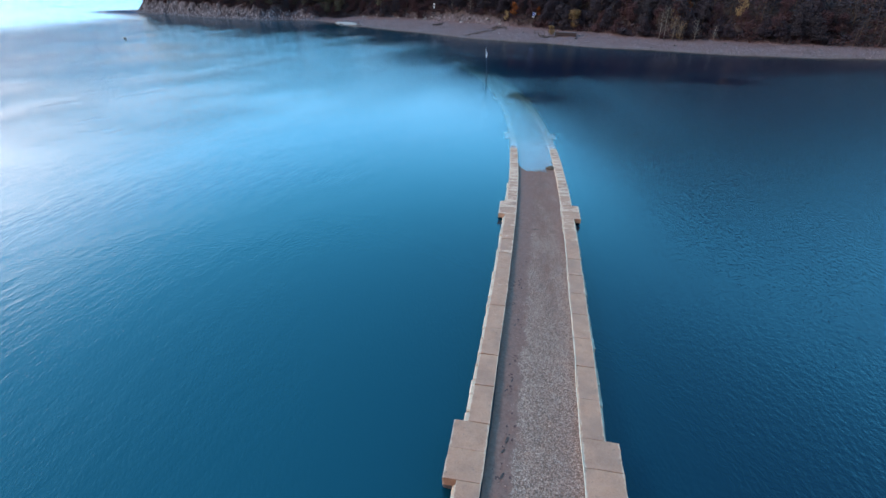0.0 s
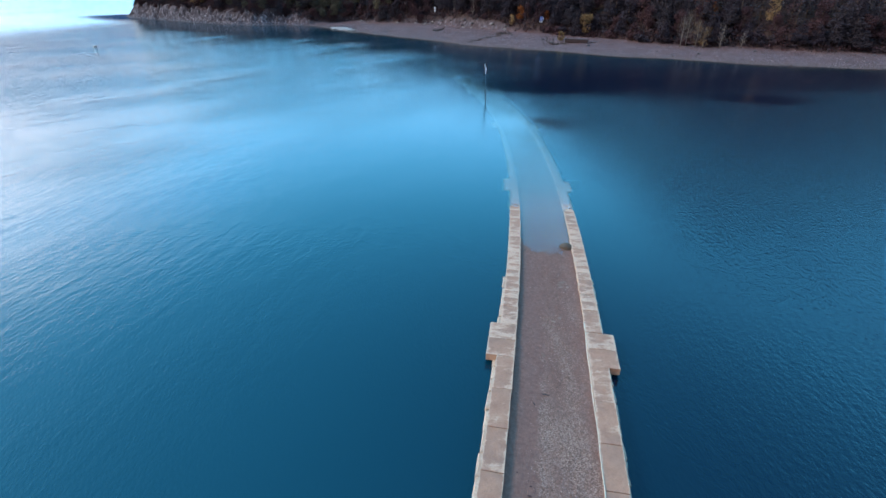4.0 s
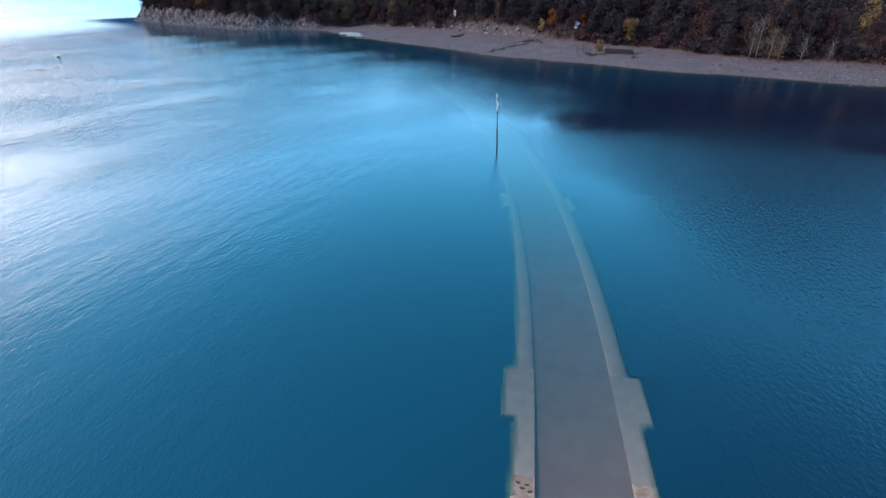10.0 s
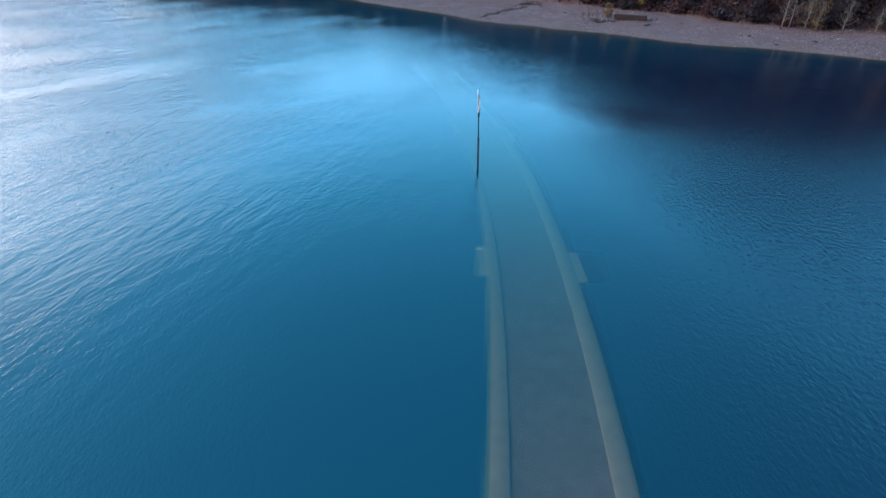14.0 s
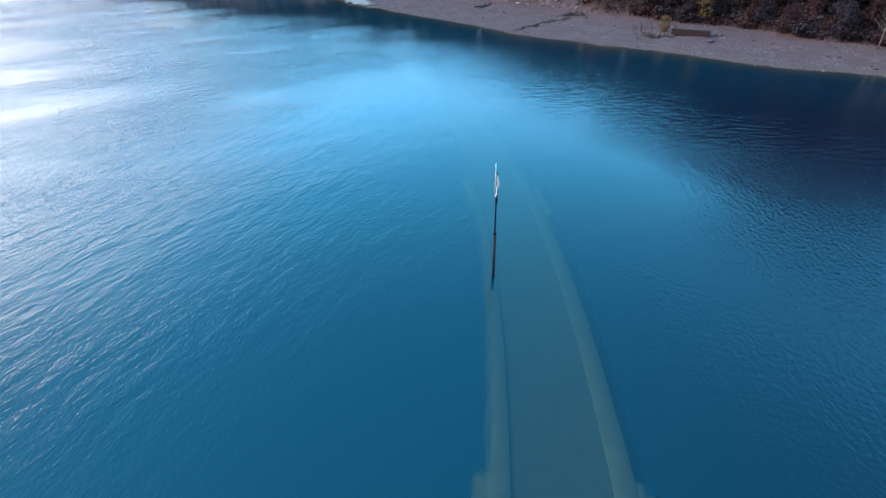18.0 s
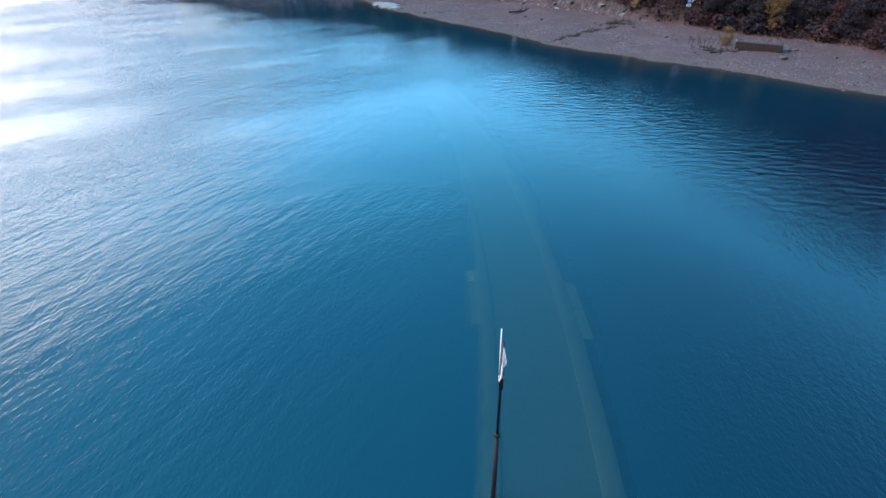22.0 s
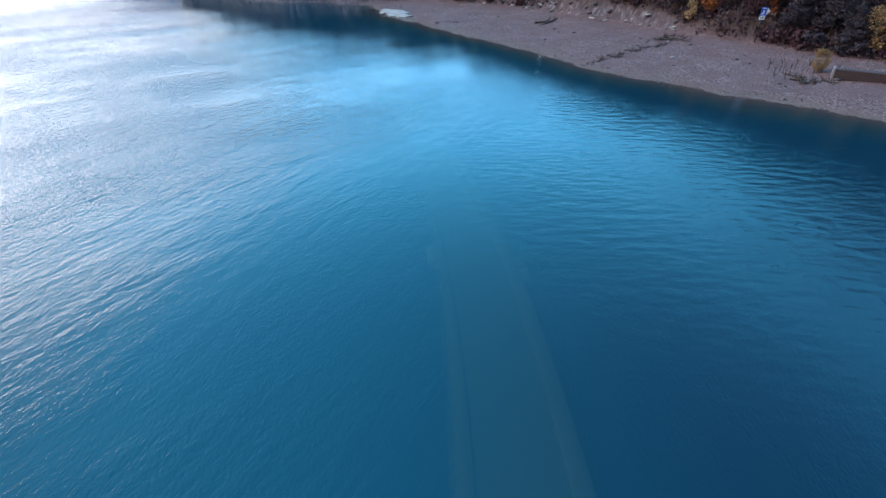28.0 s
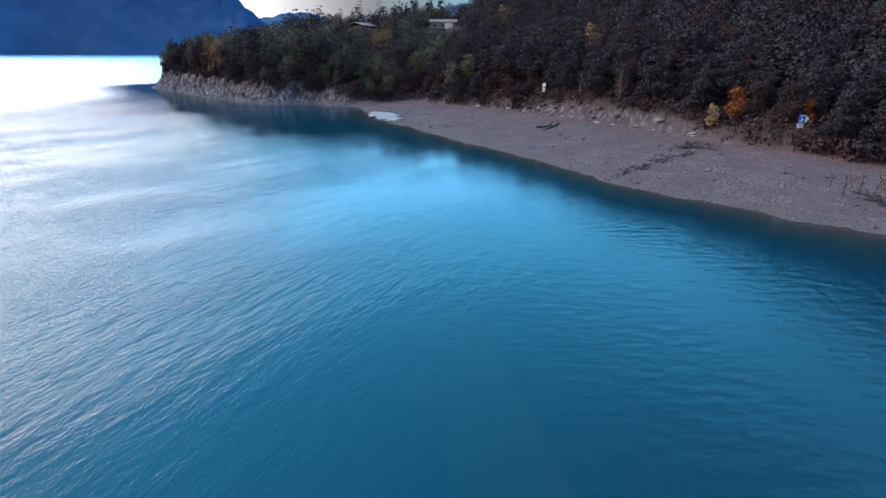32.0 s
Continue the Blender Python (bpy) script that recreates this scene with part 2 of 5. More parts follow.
def plain_material(name, col, rough=0.6, metal=0.0, vary=0.25, scale=9.0):
    s = Shader(name, rough, 0.4)
    n = s.noise(s.position(), scale, 5, 0.6)
    s.color(s.ramp(n, (0.3, tuple(x * (1 - vary) for x in col)), (0.7, tuple(min(1, x * (1 + vary)) for x in col))))
    s.bsdf.inputs["Metallic"].default_value = metal
    s.bump(n, 0.25, 0.01)
    return s.mat


def bark_material(name, dark, pale):
    s = Shader(name, 0.9, 0.2)
    n = s.noise(s.scaled(s.position(), (6, 6, 1.2)), 2.0, 6, 0.65)
    s.color(s.ramp(n, (0.3, dark), (0.7, pale)))
    s.bump(n, 0.6, 0.03)
    return s.mat


def shore_material():
    """Lake bed silt, bare gravel beach with drift lines, clay bank, rock where steep, forest litter higher up."""
    s = Shader("shore_ground", 0.93, 0.15)
    pos = s.position()
    v = s.nodes.new("ShaderNodeTexVoronoi")
    v.inputs["Scale"].default_value = 6.5
    s.links.new(pos, v.inputs["Vector"])
    sc = s.nodes.new("ShaderNodeSeparateColor")
    s.links.new(v.outputs["Color"], sc.inputs[0])
    pebbles = s.ramp(sc.outputs[0], (0.05, (0.050, 0.030, 0.031)), (0.55, (0.100, 0.063, 0.065)), (0.85, (0.146, 0.097, 0.099)), (1.0, (0.217, 0.155, 0.160)))
    silt = s.ramp(s.noise(pos, 2.2, 6, 0.7), (0.3, (0.068, 0.040, 0.042)), (0.7, (0.112, 0.069, 0.071)))
    up = s.attribute("level")
    lines = s.noise(s.scaled(up, (1, 1, 1)), 5.5, 3)
    patch = s.math("ADD", s.noise(pos, 0.22, 5, 0.62), s.math("MULTIPLY", s.math("SUBTRACT", lines, 0.5), 0.5))
    beach = s.mix(s.span(patch, 0.42, 0.58), pebbles, silt)
    beach = s.mix(s.span(s.noise(pos, 0.8, 6, 0.7), 0.58, 0.72, 0, 0.5), beach, (0.11, 0.085, 0.075))
    litter = s.ramp(s.noise(pos, 1.3, 6, 0.7), (0.3, (0.028, 0.019, 0.017)), (0.7, (0.058, 0.036, 0.030)))
    wet = s.math("ADD", up, s.math("MULTIPLY", s.math("SUBTRACT", s.noise(pos, 0.9, 4), 0.5), 0.25))
    beach = s.mix(s.span(wet, 0.03, 0.35, 0.6, 0.0), beach, (0.098, 0.068, 0.056))
    ground = s.mix(s.attribute("wood"), beach, litter)
    crag = s.noise(s.scaled(pos, (1.5, 1.5, 0.12)), 0.8, 8, 0.70)
    rock = s.ramp(crag, (0.40, (0.024, 0.021, 0.027)), (0.51, (0.061, 0.055, 0.065)), (0.60, (0.120, 0.112, 0.129)), (0.72, (0.331, 0.322, 0.357)))
    ground = s.mix(s.attribute("rock"), ground, rock)
    bed = s.ramp(s.noise(pos, 0.3, 4), (0.3, (0.055, 0.062, 0.058)), (0.7, (0.085, 0.09, 0.08)))
    ground = s.mix(s.span(s.attribute("level"), -0.6, -6.0), ground, bed)
    s.color(ground)
    s.bump(s.math("ADD", s.math("MULTIPLY", v.outputs["Distance"], 0.5), s.math("ADD", s.noise(pos, 3.0, 6, 0.7), s.math("MULTIPLY", crag, s.attribute("rock")))), 0.8, 0.15)
    return s.mat


def water_material():
    """Turbid blue lake water: mirror by Fresnel over a scattering body that clears where the bottom lies close below."""
    s = Shader("lake_water")
    m = s.mat
    s.nodes.clear()
    pos = s.position()
    # crests run along the heading, a little to the right of it
    swell = s.noise(s.scaled(pos, (0.38, 1.05, 1), radians(82)), 1.0, 2.5, 0.5)
    chop = s.noise(s.scaled(pos, (1.25, 2.9, 1), radians(74)), 1.0, 2.5, 0.5)
    cross = s.noise(s.scaled(pos, (0.62, 1.35, 1), radians(14)), 1.0, 1.0, 0.5)
    ripple = s.noise(s.scaled(pos, (4.0, 8.0, 1), radians(100)), 1.0, 3.0, 0.6)
    gust = s.noise(s.scaled(pos, (0.03, 0.06, 1), radians(60)), 1.0, 3.0, 0.55)
    gust = s.span(gust, 0.36, 0.64, 0.35, 1.2)
    wind = s.attribute("wind")
    h = s.math("ADD", s.math("MULTIPLY", swell, WAVE_SWELL), s.math("MULTIPLY", chop, WAVE_CHOP))
    h = s.math("ADD", h, s.math("MULTIPLY", ripple, 0.022))
    h = s.math("MULTIPLY", h, s.math("MULTIPLY", gust, wind))
    h2 = s.math("ADD", s.math("MULTIPLY", s.math("MULTIPLY", cross, s.attribute("lap")), WAVE_CROSS), s.math("MULTIPLY", ripple, WAVE_RIPPLE))
    h = s.math("ADD", h, s.math("MULTIPLY", h2, s.attribute("calm")))
    paw = s.noise(s.scaled(pos, (2.9, 4.0, 1), radians(80)), 1.0, 2.0, 0.55)
    h = s.math("ADD", h, s.math("MULTIPLY", s.math("MULTIPLY", paw, WAVE_PAW), s.attribute("paws")))
    bump = s.nodes.new("ShaderNodeBump")
    bump.inputs["Strength"].default_value, bump.inputs["Distance"].default_value = 1.0, 1.0
    s.links.new(h, bump.inputs["Height"])
    deep = s.ramp(s.noise(s.scaled(pos, (0.012, 0.016, 1)), 1.0, 3.0, 0.5), (0.3, WATER_A), (0.7, WATER_B))
    sx = s.nodes.new("ShaderNodeSeparateXYZ")
    s.links.new(pos, sx.inputs[0])
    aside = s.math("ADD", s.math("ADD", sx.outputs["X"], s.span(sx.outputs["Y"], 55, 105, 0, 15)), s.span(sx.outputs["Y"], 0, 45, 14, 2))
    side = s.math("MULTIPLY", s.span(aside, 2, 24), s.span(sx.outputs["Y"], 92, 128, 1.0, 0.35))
    deep = s.mix(side, deep, WATER_DARK)       # the body colour goes darker right of the viaduct, less so near the beach
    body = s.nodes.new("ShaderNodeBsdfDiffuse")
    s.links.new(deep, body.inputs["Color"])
    clear = s.nodes.new("ShaderNodeBsdfTransparent")
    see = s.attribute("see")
    # tint of light absorbed with depth, put into the surface's transparent colour
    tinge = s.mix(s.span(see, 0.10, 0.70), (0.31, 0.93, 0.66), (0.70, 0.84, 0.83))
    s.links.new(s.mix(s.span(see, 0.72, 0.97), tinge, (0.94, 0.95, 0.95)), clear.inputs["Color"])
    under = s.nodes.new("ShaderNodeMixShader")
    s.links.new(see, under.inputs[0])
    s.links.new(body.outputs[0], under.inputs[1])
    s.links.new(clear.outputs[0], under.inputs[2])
    gloss = s.nodes.new("ShaderNodeBsdfGlossy")
    s.links.new(s.attribute("rough"), gloss.inputs["Roughness"])
    s.links.new(bump.outputs[0], gloss.inputs["Normal"])
    fres = s.nodes.new("ShaderNodeFresnel")
    fres.inputs["IOR"].default_value = 1.333
    s.links.new(bump.outputs[0], fres.inputs["Normal"])
    top = s.nodes.new("ShaderNodeMixShader")
    s.links.new(fres.outputs[0], top.inputs[0])
    s.links.new(under.outputs[0], top.inputs[1])
    s.links.new(gloss.outputs[0], top.inputs[2])
    out = s.nodes.new("ShaderNodeOutputMaterial")
    s.links.new(top.outputs[0], out.inputs["Surface"])
    return m


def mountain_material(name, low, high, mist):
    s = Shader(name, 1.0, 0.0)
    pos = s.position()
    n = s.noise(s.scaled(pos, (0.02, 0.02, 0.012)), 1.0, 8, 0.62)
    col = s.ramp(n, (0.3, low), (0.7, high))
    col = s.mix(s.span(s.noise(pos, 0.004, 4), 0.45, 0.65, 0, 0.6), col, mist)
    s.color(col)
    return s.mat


M_COPING = coping_material()
M_SILT = plain_material("silted_stone", (0.225, 0.164, 0.134), 0.95, 0.0, 0.12, 2.0)
M_WALL = stone_material("masonry", (0.26, 0.195, 0.15), (0.43, 0.345, 0.265), (0.62, 0.53, 0.43))
M_GRAVEL = gravel_material()
M_ROCK = stone_material("grey_rock", (0.047, 0.040, 0.044), (0.085, 0.075, 0.081), (0.165, 0.150, 0.162), 0.35)
M_PALEROCK = stone_material("pale_rock", (0.116, 0.107, 0.113), (0.194, 0.181, 0.194), (0.330, 0.315, 0.340))
M_WHITEROCK = stone_material("white_limestone", (0.15, 0.138, 0.13), (0.26, 0.245, 0.235), (0.40, 0.385, 0.37))
M_MOSSROCK = stone_material("silty_rock", (0.045, 0.032, 0.023), (0.080, 0.058, 0.042), (0.125, 0.094, 0.070), 0.2)
M_SHORE = shore_material()
M_WATER = water_material()
M_STEEL = plain_material("dark_steel", (0.022, 0.022, 0.032), 0.45, 0.6)
M_RUST = plain_material("rusty_steel", (0.014, 0.012, 0.016), 0.7, 0.3)
M_WHITE = plain_material("white_paint", (0.78, 0.78, 0.78), 0.5, 0.0, 0.06)
M_CLOTH = plain_material("white_cloth", (0.72, 0.72, 0.74), 0.9, 0.0, 0.08, 20)
M_RED = plain_material("red_tape", (0.55, 0.06, 0.05), 0.5)
M_BLUE = plain_material("blue_sign", (0.02, 0.09, 0.42), 0.4, 0.0, 0.08)
M_PIPE = plain_material("pale_pipe", (0.42, 0.34, 0.26), 0.6, 0.0, 0.15)
M_CONCRETE = plain_material("concrete", (0.030, 0.019, 0.020), 0.9, 0.0, 0.3, 3)
M_DRIFT = bark_material("driftwood", (0.024, 0.018, 0.017), (0.072, 0.057, 0.053))
M_LITTER = plain_material("dead_leaves", (0.055, 0.026, 0.022), 0.9, 0.0, 0.4, 14)
M_BARK = bark_material("pine_bark", (0.035, 0.025, 0.02), (0.11, 0.075, 0.055))
M_BIRCH = bark_material("pale_bark", (0.075, 0.064, 0.060), (0.19, 0.165, 0.152))
# pine, russet and brush colours have the wood's purple haze mixed in
M_PINE = leaf_material("pine_needles", (0.029, 0.022, 0.032), (0.037, 0.032, 0.041), (0.051, 0.045, 0.050))
M_OLIVE = leaf_material("olive_leaves", (0.052, 0.047, 0.040), (0.088, 0.081, 0.061), (0.145, 0.126, 0.083))
M_RUSSET = leaf_material("russet_leaves", (0.038, 0.022, 0.027), (0.055, 0.030, 0.035), (0.085, 0.044, 0.044))
M_BRUSH = leaf_material("dry_brush", (0.035, 0.025, 0.030), (0.054, 0.039, 0.044), (0.083, 0.059, 0.061))
M_YELLOW = leaf_material("yellow_leaves", (0.14, 0.088, 0.042), (0.235, 0.152, 0.075), (0.35, 0.245, 0.13))
M_ORANGE = leaf_material("orange_leaves", (0.09, 0.028, 0.013), (0.155, 0.05, 0.018), (0.24, 0.085, 0.026))
M_BUOY = plain_material("buoy_plastic", (0.08, 0.06, 0.05), 0.5)
M_ROOF = plain_material("roof_tiles", (0.15, 0.088, 0.070), 0.8, 0.0, 0.3, 4)
M_RENDER = plain_material("house_wall", (0.36, 0.33, 0.30), 0.8, 0.0, 0.1, 2)
M_TIMBER = plain_material("brown_timber", (0.13, 0.078, 0.056), 0.8, 0.0, 0.25, 3)
M_GLASS = plain_material("window_glass", (0.02, 0.025, 0.03), 0.08, 0.0, 0.1)
# the blue haze of the distance is painted into both slopes' base colours
M_FAR_HAZED = mountain_material("far_slope_hazed", (0.017, 0.045, 0.105), (0.030, 0.062, 0.132), (0.038, 0.076, 0.158))
M_FARTHER_HAZED = mountain_material("farther_slope_hazed", (0.030, 0.075, 0.15), (0.045, 0.092, 0.17), (0.06, 0.11, 0.20))


# ---- mesh helpers ----
def mesh_from(name, verts, faces, material, smooth=False):
    me = bpy.data.meshes.new(name)
    me.from_pydata(verts, [], faces)
    me.materials.append(material)
    if smooth:
        me.polygons.foreach_set("use_smooth", [True] * len(me.polygons))
    me.update()
    return me


def fast_mesh(name, co, tris, material):
    """A triangle mesh straight from arrays."""
    me = bpy.data.meshes.new(name)
    me.vertices.add(len(co))
    me.vertices.foreach_set("co", np.ascontiguousarray(co, np.float32).ravel())
    me.loops.add(tris.size)
    me.loops.foreach_set("vertex_index", np.ascontiguousarray(tris, np.int32).ravel())
    me.polygons.add(len(tris))
    me.polygons.foreach_set("loop_start", np.arange(0, tris.size, 3, dtype=np.int32))
    me.polygons.foreach_set("loop_total", np.full(len(tris), 3, np.int32))
    me.update()
    me.materials.append(material)
    return me


def bm_mesh(name, bm, material, smooth=False):
    me = bpy.data.meshes.new(name)
    bm.normal_update()
    bm.to_mesh(me)
    bm.free()
    me.materials.append(material)
    if smooth:
        me.polygons.foreach_set("use_smooth", [True] * len(me.polygons))
    return me


def part(name, data, parent, m=None, label=""):
    """A mesh as one object under a thing or part; m is its place within the parent."""
    ob = new(name, data)
    ob.parent = parent
    if m is not None:
        ob.matrix_basis = m
    return tagged(ob, label)


def thing(name, m, label, category, group="", kind="", data=None):
    ob = new(name, data)
    ob.matrix_basis = m
    return tagged(ob, label, category, group, kind)


def box_bm(sx, sy, sz, bevel=0.0, jitter=0.0, cuts=0, seed=0, center=(0, 0, 0)):
    bm = bmesh.new()
    bmesh.ops.create_cube(bm, size=1.0)
    for v in bm.verts:
        v.co = Vector((v.co.x * sx, v.co.y * sy, v.co.z * sz))
    if cuts:
        bmesh.ops.subdivide_edges(bm, edges=bm.edges[:], cuts=cuts, use_grid_fill=True)
    if bevel:
        bmesh.ops.bevel(bm, geom=bm.edges[:] if not cuts else [e for e in bm.edges if len(e.link_faces) == 2 and e.calc_face_angle(0) > 0.5],
                        offset=bevel, segments=1, affect="EDGES")
    rnd = random.Random(seed)
    for v in bm.verts:
        v.co += Vector((rnd.uniform(-1, 1), rnd.uniform(-1, 1), rnd.uniform(-1, 1))) * jitter + Vector(center)
    return bm


def tube(points, radii, sides=8, cap=True):
    """Vertices and faces of a tube through points."""
    vs, fs = [], []
    pts = [Vector(p) for p in points]
    for i, p in enumerate(pts):
        d = (pts[min(i + 1, len(pts) - 1)] - pts[max(i - 1, 0)]).normalized()
        a = d.orthogonal().normalized()
        b = d.cross(a)
        for k in range(sides):
            ang = 2 * math.pi * k / sides
            vs.append(tuple(p + (a * math.cos(ang) + b * math.sin(ang)) * radii[i]))
    for i in range(len(pts) - 1):
        for k in range(sides):
            k2 = (k + 1) % sides
            fs.append((i * sides + k, i * sides + k2, (i + 1) * sides + k2, (i + 1) * sides + k))
    if cap:
        fs.append(tuple(range(sides))[::-1])
        fs.append(tuple((len(pts) - 1) * sides + k for k in range(sides)))
    return vs, fs


def joined(*pieces):
    vs, fs = [], []
    for v, f in pieces:
        n = len(vs)
        vs.extend(v)
        fs.extend(tuple(i + n for i in face) for face in f)
    return vs, fs


def rock_mesh(name, seed, material, flat=0.7, detail=2):
    bm = bmesh.new()
    bmesh.ops.create_icosphere(bm, subdivisions=detail, radius=0.5)
    off = Vector((seed * 7.3, seed * 3.1, 0))
    for v in bm.verts:
        n = noise.noise(v.co * 2.2 + off) * 0.30 + noise.noise(v.co * 5 + off) * 0.10
        v.co *= 1 + n
        v.co.z *= flat
    return bm_mesh(name, bm, material)


# ---- lie of the land ----
SHORE = [(4000, -300), (900, 40), (300, 95), (200, 103), (110, 110), (85, 110), (72, 112), (62.3, 116.5), (54.6, 120.5), (46.5, 124), (38, 127.5), (31.6, 131),
         (26.6, 133.6), (20.5, 136.8), (14.6, 140.8), (5.8, 147.0), (0.0, 151.2), (-6.5, 157.8), (-15.3, 168), (-27, 180), (-43.2, 195.8), (-55.5, 208.5),
         (-59, 215), (-63, 224), (-79, 229), (-92.8, 224), (-110, 230), (-156, 260), (-176, 274), (-183, 282), (-178, 300), (-160, 345),
         (-130, 430), (-90, 600), (-200, 1500), (-500, 4300), (4000, 4300)]


def shore_distance(px, py):
    """Metres inland from the waterline, negative over water."""
    n = len(SHORE)
    best = np.full(px.shape, 1e9)
    inside = np.zeros(px.shape, bool)
    for i in range(n):
        (ax, ay), (bx, by) = SHORE[i], SHORE[(i + 1) % n]
        dx, dy = bx - ax, by - ay
        t = np.clip(((px - ax) * dx + (py - ay) * dy) / (dx * dx + dy * dy), 0, 1)
        best = np.minimum(best, np.hypot(px - ax - t * dx, py - ay - t * dy))
        cross = (ay > py) != (by > py)
        xs = ax + (py - ay) / (by - ay if by != ay else 1e-9) * dx
        inside ^= cross & (px < xs)
    return np.where(inside, best, -best)


def wave_noise(px, py, scale, seed):
    """Cheap smooth noise from summed sines, about -1 to 1."""
    rnd = np.random.RandomState(seed)
    out = np.zeros(px.shape)
    for k in range(7):
        a, f, p = rnd.uniform(0, 2 * np.pi), scale * rnd.uniform(0.6, 1.9), rnd.uniform(0, 6.3)
        out += np.sin((px * np.cos(a) + py * np.sin(a)) * f + p + 1.3 * np.sin((px * np.sin(a) - py * np.cos(a)) * f * 0.7 + p))
    return out / 3.5


def bank_distance(px):
    """How far inland of the waterline the beach ends."""
    return np.interp(px, [-200, -68, -60, -52, -32, -8, 10, 25, 40, 52, 62, 80, 110, 300], [5, 5, 7, 15, 24, 29, 27, 27, 25, 19, 19, 19, 15, 14])


def land(px, py):
    """Height of the ground, and how far past the bank and how cliff-like it is."""
    d = shore_distance(px, py) + 1.1 * wave_noise(px, py, 0.22, 3) + 0.35 * wave_noise(px, py, 0.9, 4)
    bank = bank_distance(px) + 1.5 * wave_noise(px, py, 0.16, 5)
    cliff = np.clip((-60 - px) / 12, 0, 1)
    crest = np.interp(px, [-200, -165, -120, -90, -72, -60], [5.2, 5.8, 5.2, 4.4, 3.8, 2.6])
    beach = 0.085 * d + 0.10 * wave_noise(px, py, 0.35, 6) * np.clip(d / 4, 0, 1) + 0.05 * wave_noise(px, py, 1.3, 7)
    t = np.clip((d - 1.5) / 5.0, 0, 1)
    crag = 0.22 * np.minimum(d, 2.5) + crest * (t * t * (3 - 2 * t)) ** 0.8
    crag = crag + (1.0 * wave_noise(px, py, 0.75, 8) + 0.7 * wave_noise(px, py, 1.8, 9)) * np.clip(d / 3, 0, 1) * np.clip((9 - d) / 3, 0, 1)
    shelf = beach * (1 - cliff) + crag * cliff
    past = d - np.where(cliff > 0.5, np.interp(px, [-112, -92, -64], [5.4, 4.8, 4.2]), bank)
    step = np.clip(past / 2.2, 0, 1)
    rise_bank = np.interp(px, [-60, -45, -25, -10, 0, 8, 14, 30, 60, 100], [1.2, 2.2, 1.4, 1.9, 2.9, 2.4, 1.3, 0.7, 0.5, 0.5]) * (1 - cliff)
    rise_bank = rise_bank * step * step * (3 - 2 * step)
    cap = np.interp(px, [-190, -150, -110, -80, -60, -40, 0, 40, 100, 300], [7, 9, 16, 23, 32, 44, 70, 95, 110, 120])
    slope = np.interp(px, [-190, -130, -80, -40, 20, 120], [0.3, 0.36, 0.42, 0.46, 0.46, 0.44])
    inland = np.clip(past - 1.0, 0, None)
    hill = cap * (1 - np.exp(-slope * inland / cap)) + 0.5 * wave_noise(px, py, 0.1, 10) * np.clip(inland / 6, 0, 1)
    # extra unseen height on the right, added to darken the hill's reflection in the lake
    hill = hill + np.interp(px, [0, 60, 250], [0, 0.5, 1]) * np.minimum(0.34 * np.clip(inland - 35, 0, None), 320)
    top = np.minimum(shelf, 0.085 * bank + 0.6) * (1 - cliff) + shelf * cliff
    z = np.where(d > 0, top + rise_bank + hill, np.maximum(0.16 * d, -26 + 0.4 * wave_noise(px, py, 0.02, 11)) * 1.0)
    z = np.where((d <= 0) & (d > -6), 0.05 * d, z)
    z = np.where(d <= -6, np.maximum(-0.3 + 0.30 * (d + 6), -26), z)
    bluff = np.clip(1 - np.abs(past - 0.8) / 1.6, 0, 1) * np.interp(px, [-60, -50, -30, -10, 10, 14, 20], [0.6, 1, 0.8, 1, 1, 0.5, 0.1]) * (1 - cliff)
    rock = np.maximum(np.clip((7.5 - d) / 2.5, 0, 1) * cliff * (d > -4) * np.interp(px, [-112, -92, -66], [1.0, 1.0, 0.7]), bluff)
    spit = np.exp(-((px + 52) ** 2 + (py - 208) ** 2) / 30.0)
    return z, past, np.clip(np.maximum(rock, spit * 0.9), 0, 1), d


def height(x, y):
    return float(land(np.array([float(x)]), np.array([float(y)]))[0][0])


def axis(lo, hi, fine_lo, fine_hi, step):
    fine = np.arange(fine_lo, fine_hi + step / 2, step)
    down, up, g = [], [], step
    p = fine_lo
    while p > lo:
        g *= 1.22
        p -= g
        down.append(max(p, lo))
    p, g = fine_hi, step
    while p < hi:
        g *= 1.22
        p += g
        up.append(min(p, hi))
    return np.array(down[::-1] + list(fine) + up)


def grid_mesh(name, xs, ys, z, material):
    nx, ny = len(xs), len(ys)
    gx, gy = np.meshgrid(xs, ys)
    co = np.stack([gx.ravel(), gy.ravel(), z.ravel()], 1)
    i = np.arange((ny - 1) * (nx - 1))
    r, c = i // (nx - 1), i % (nx - 1)
    a = r * nx + c
    quads = np.stack([a, a + 1, a + nx + 1, a + nx], 1)
    me = bpy.data.meshes.new(name)
    me.vertices.add(len(co))
    me.vertices.foreach_set("co", co.ravel())
    me.loops.add(quads.size)
    me.loops.foreach_set("vertex_index", quads.ravel())
    me.polygons.add(len(quads))
    me.polygons.foreach_set("loop_start", np.arange(0, quads.size, 4))
    me.polygons.foreach_set("loop_total", np.full(len(quads), 4))
    me.update()
    me.polygons.foreach_set("use_smooth", np.ones(len(quads), bool))
    me.materials.append(material)
    return me, gx.ravel(), gy.ravel()


def float_layer(me, name, values):
    layer = me.attributes.new(name, "FLOAT", "POINT")
    layer.data.foreach_set("value", np.asarray(values, np.float32))


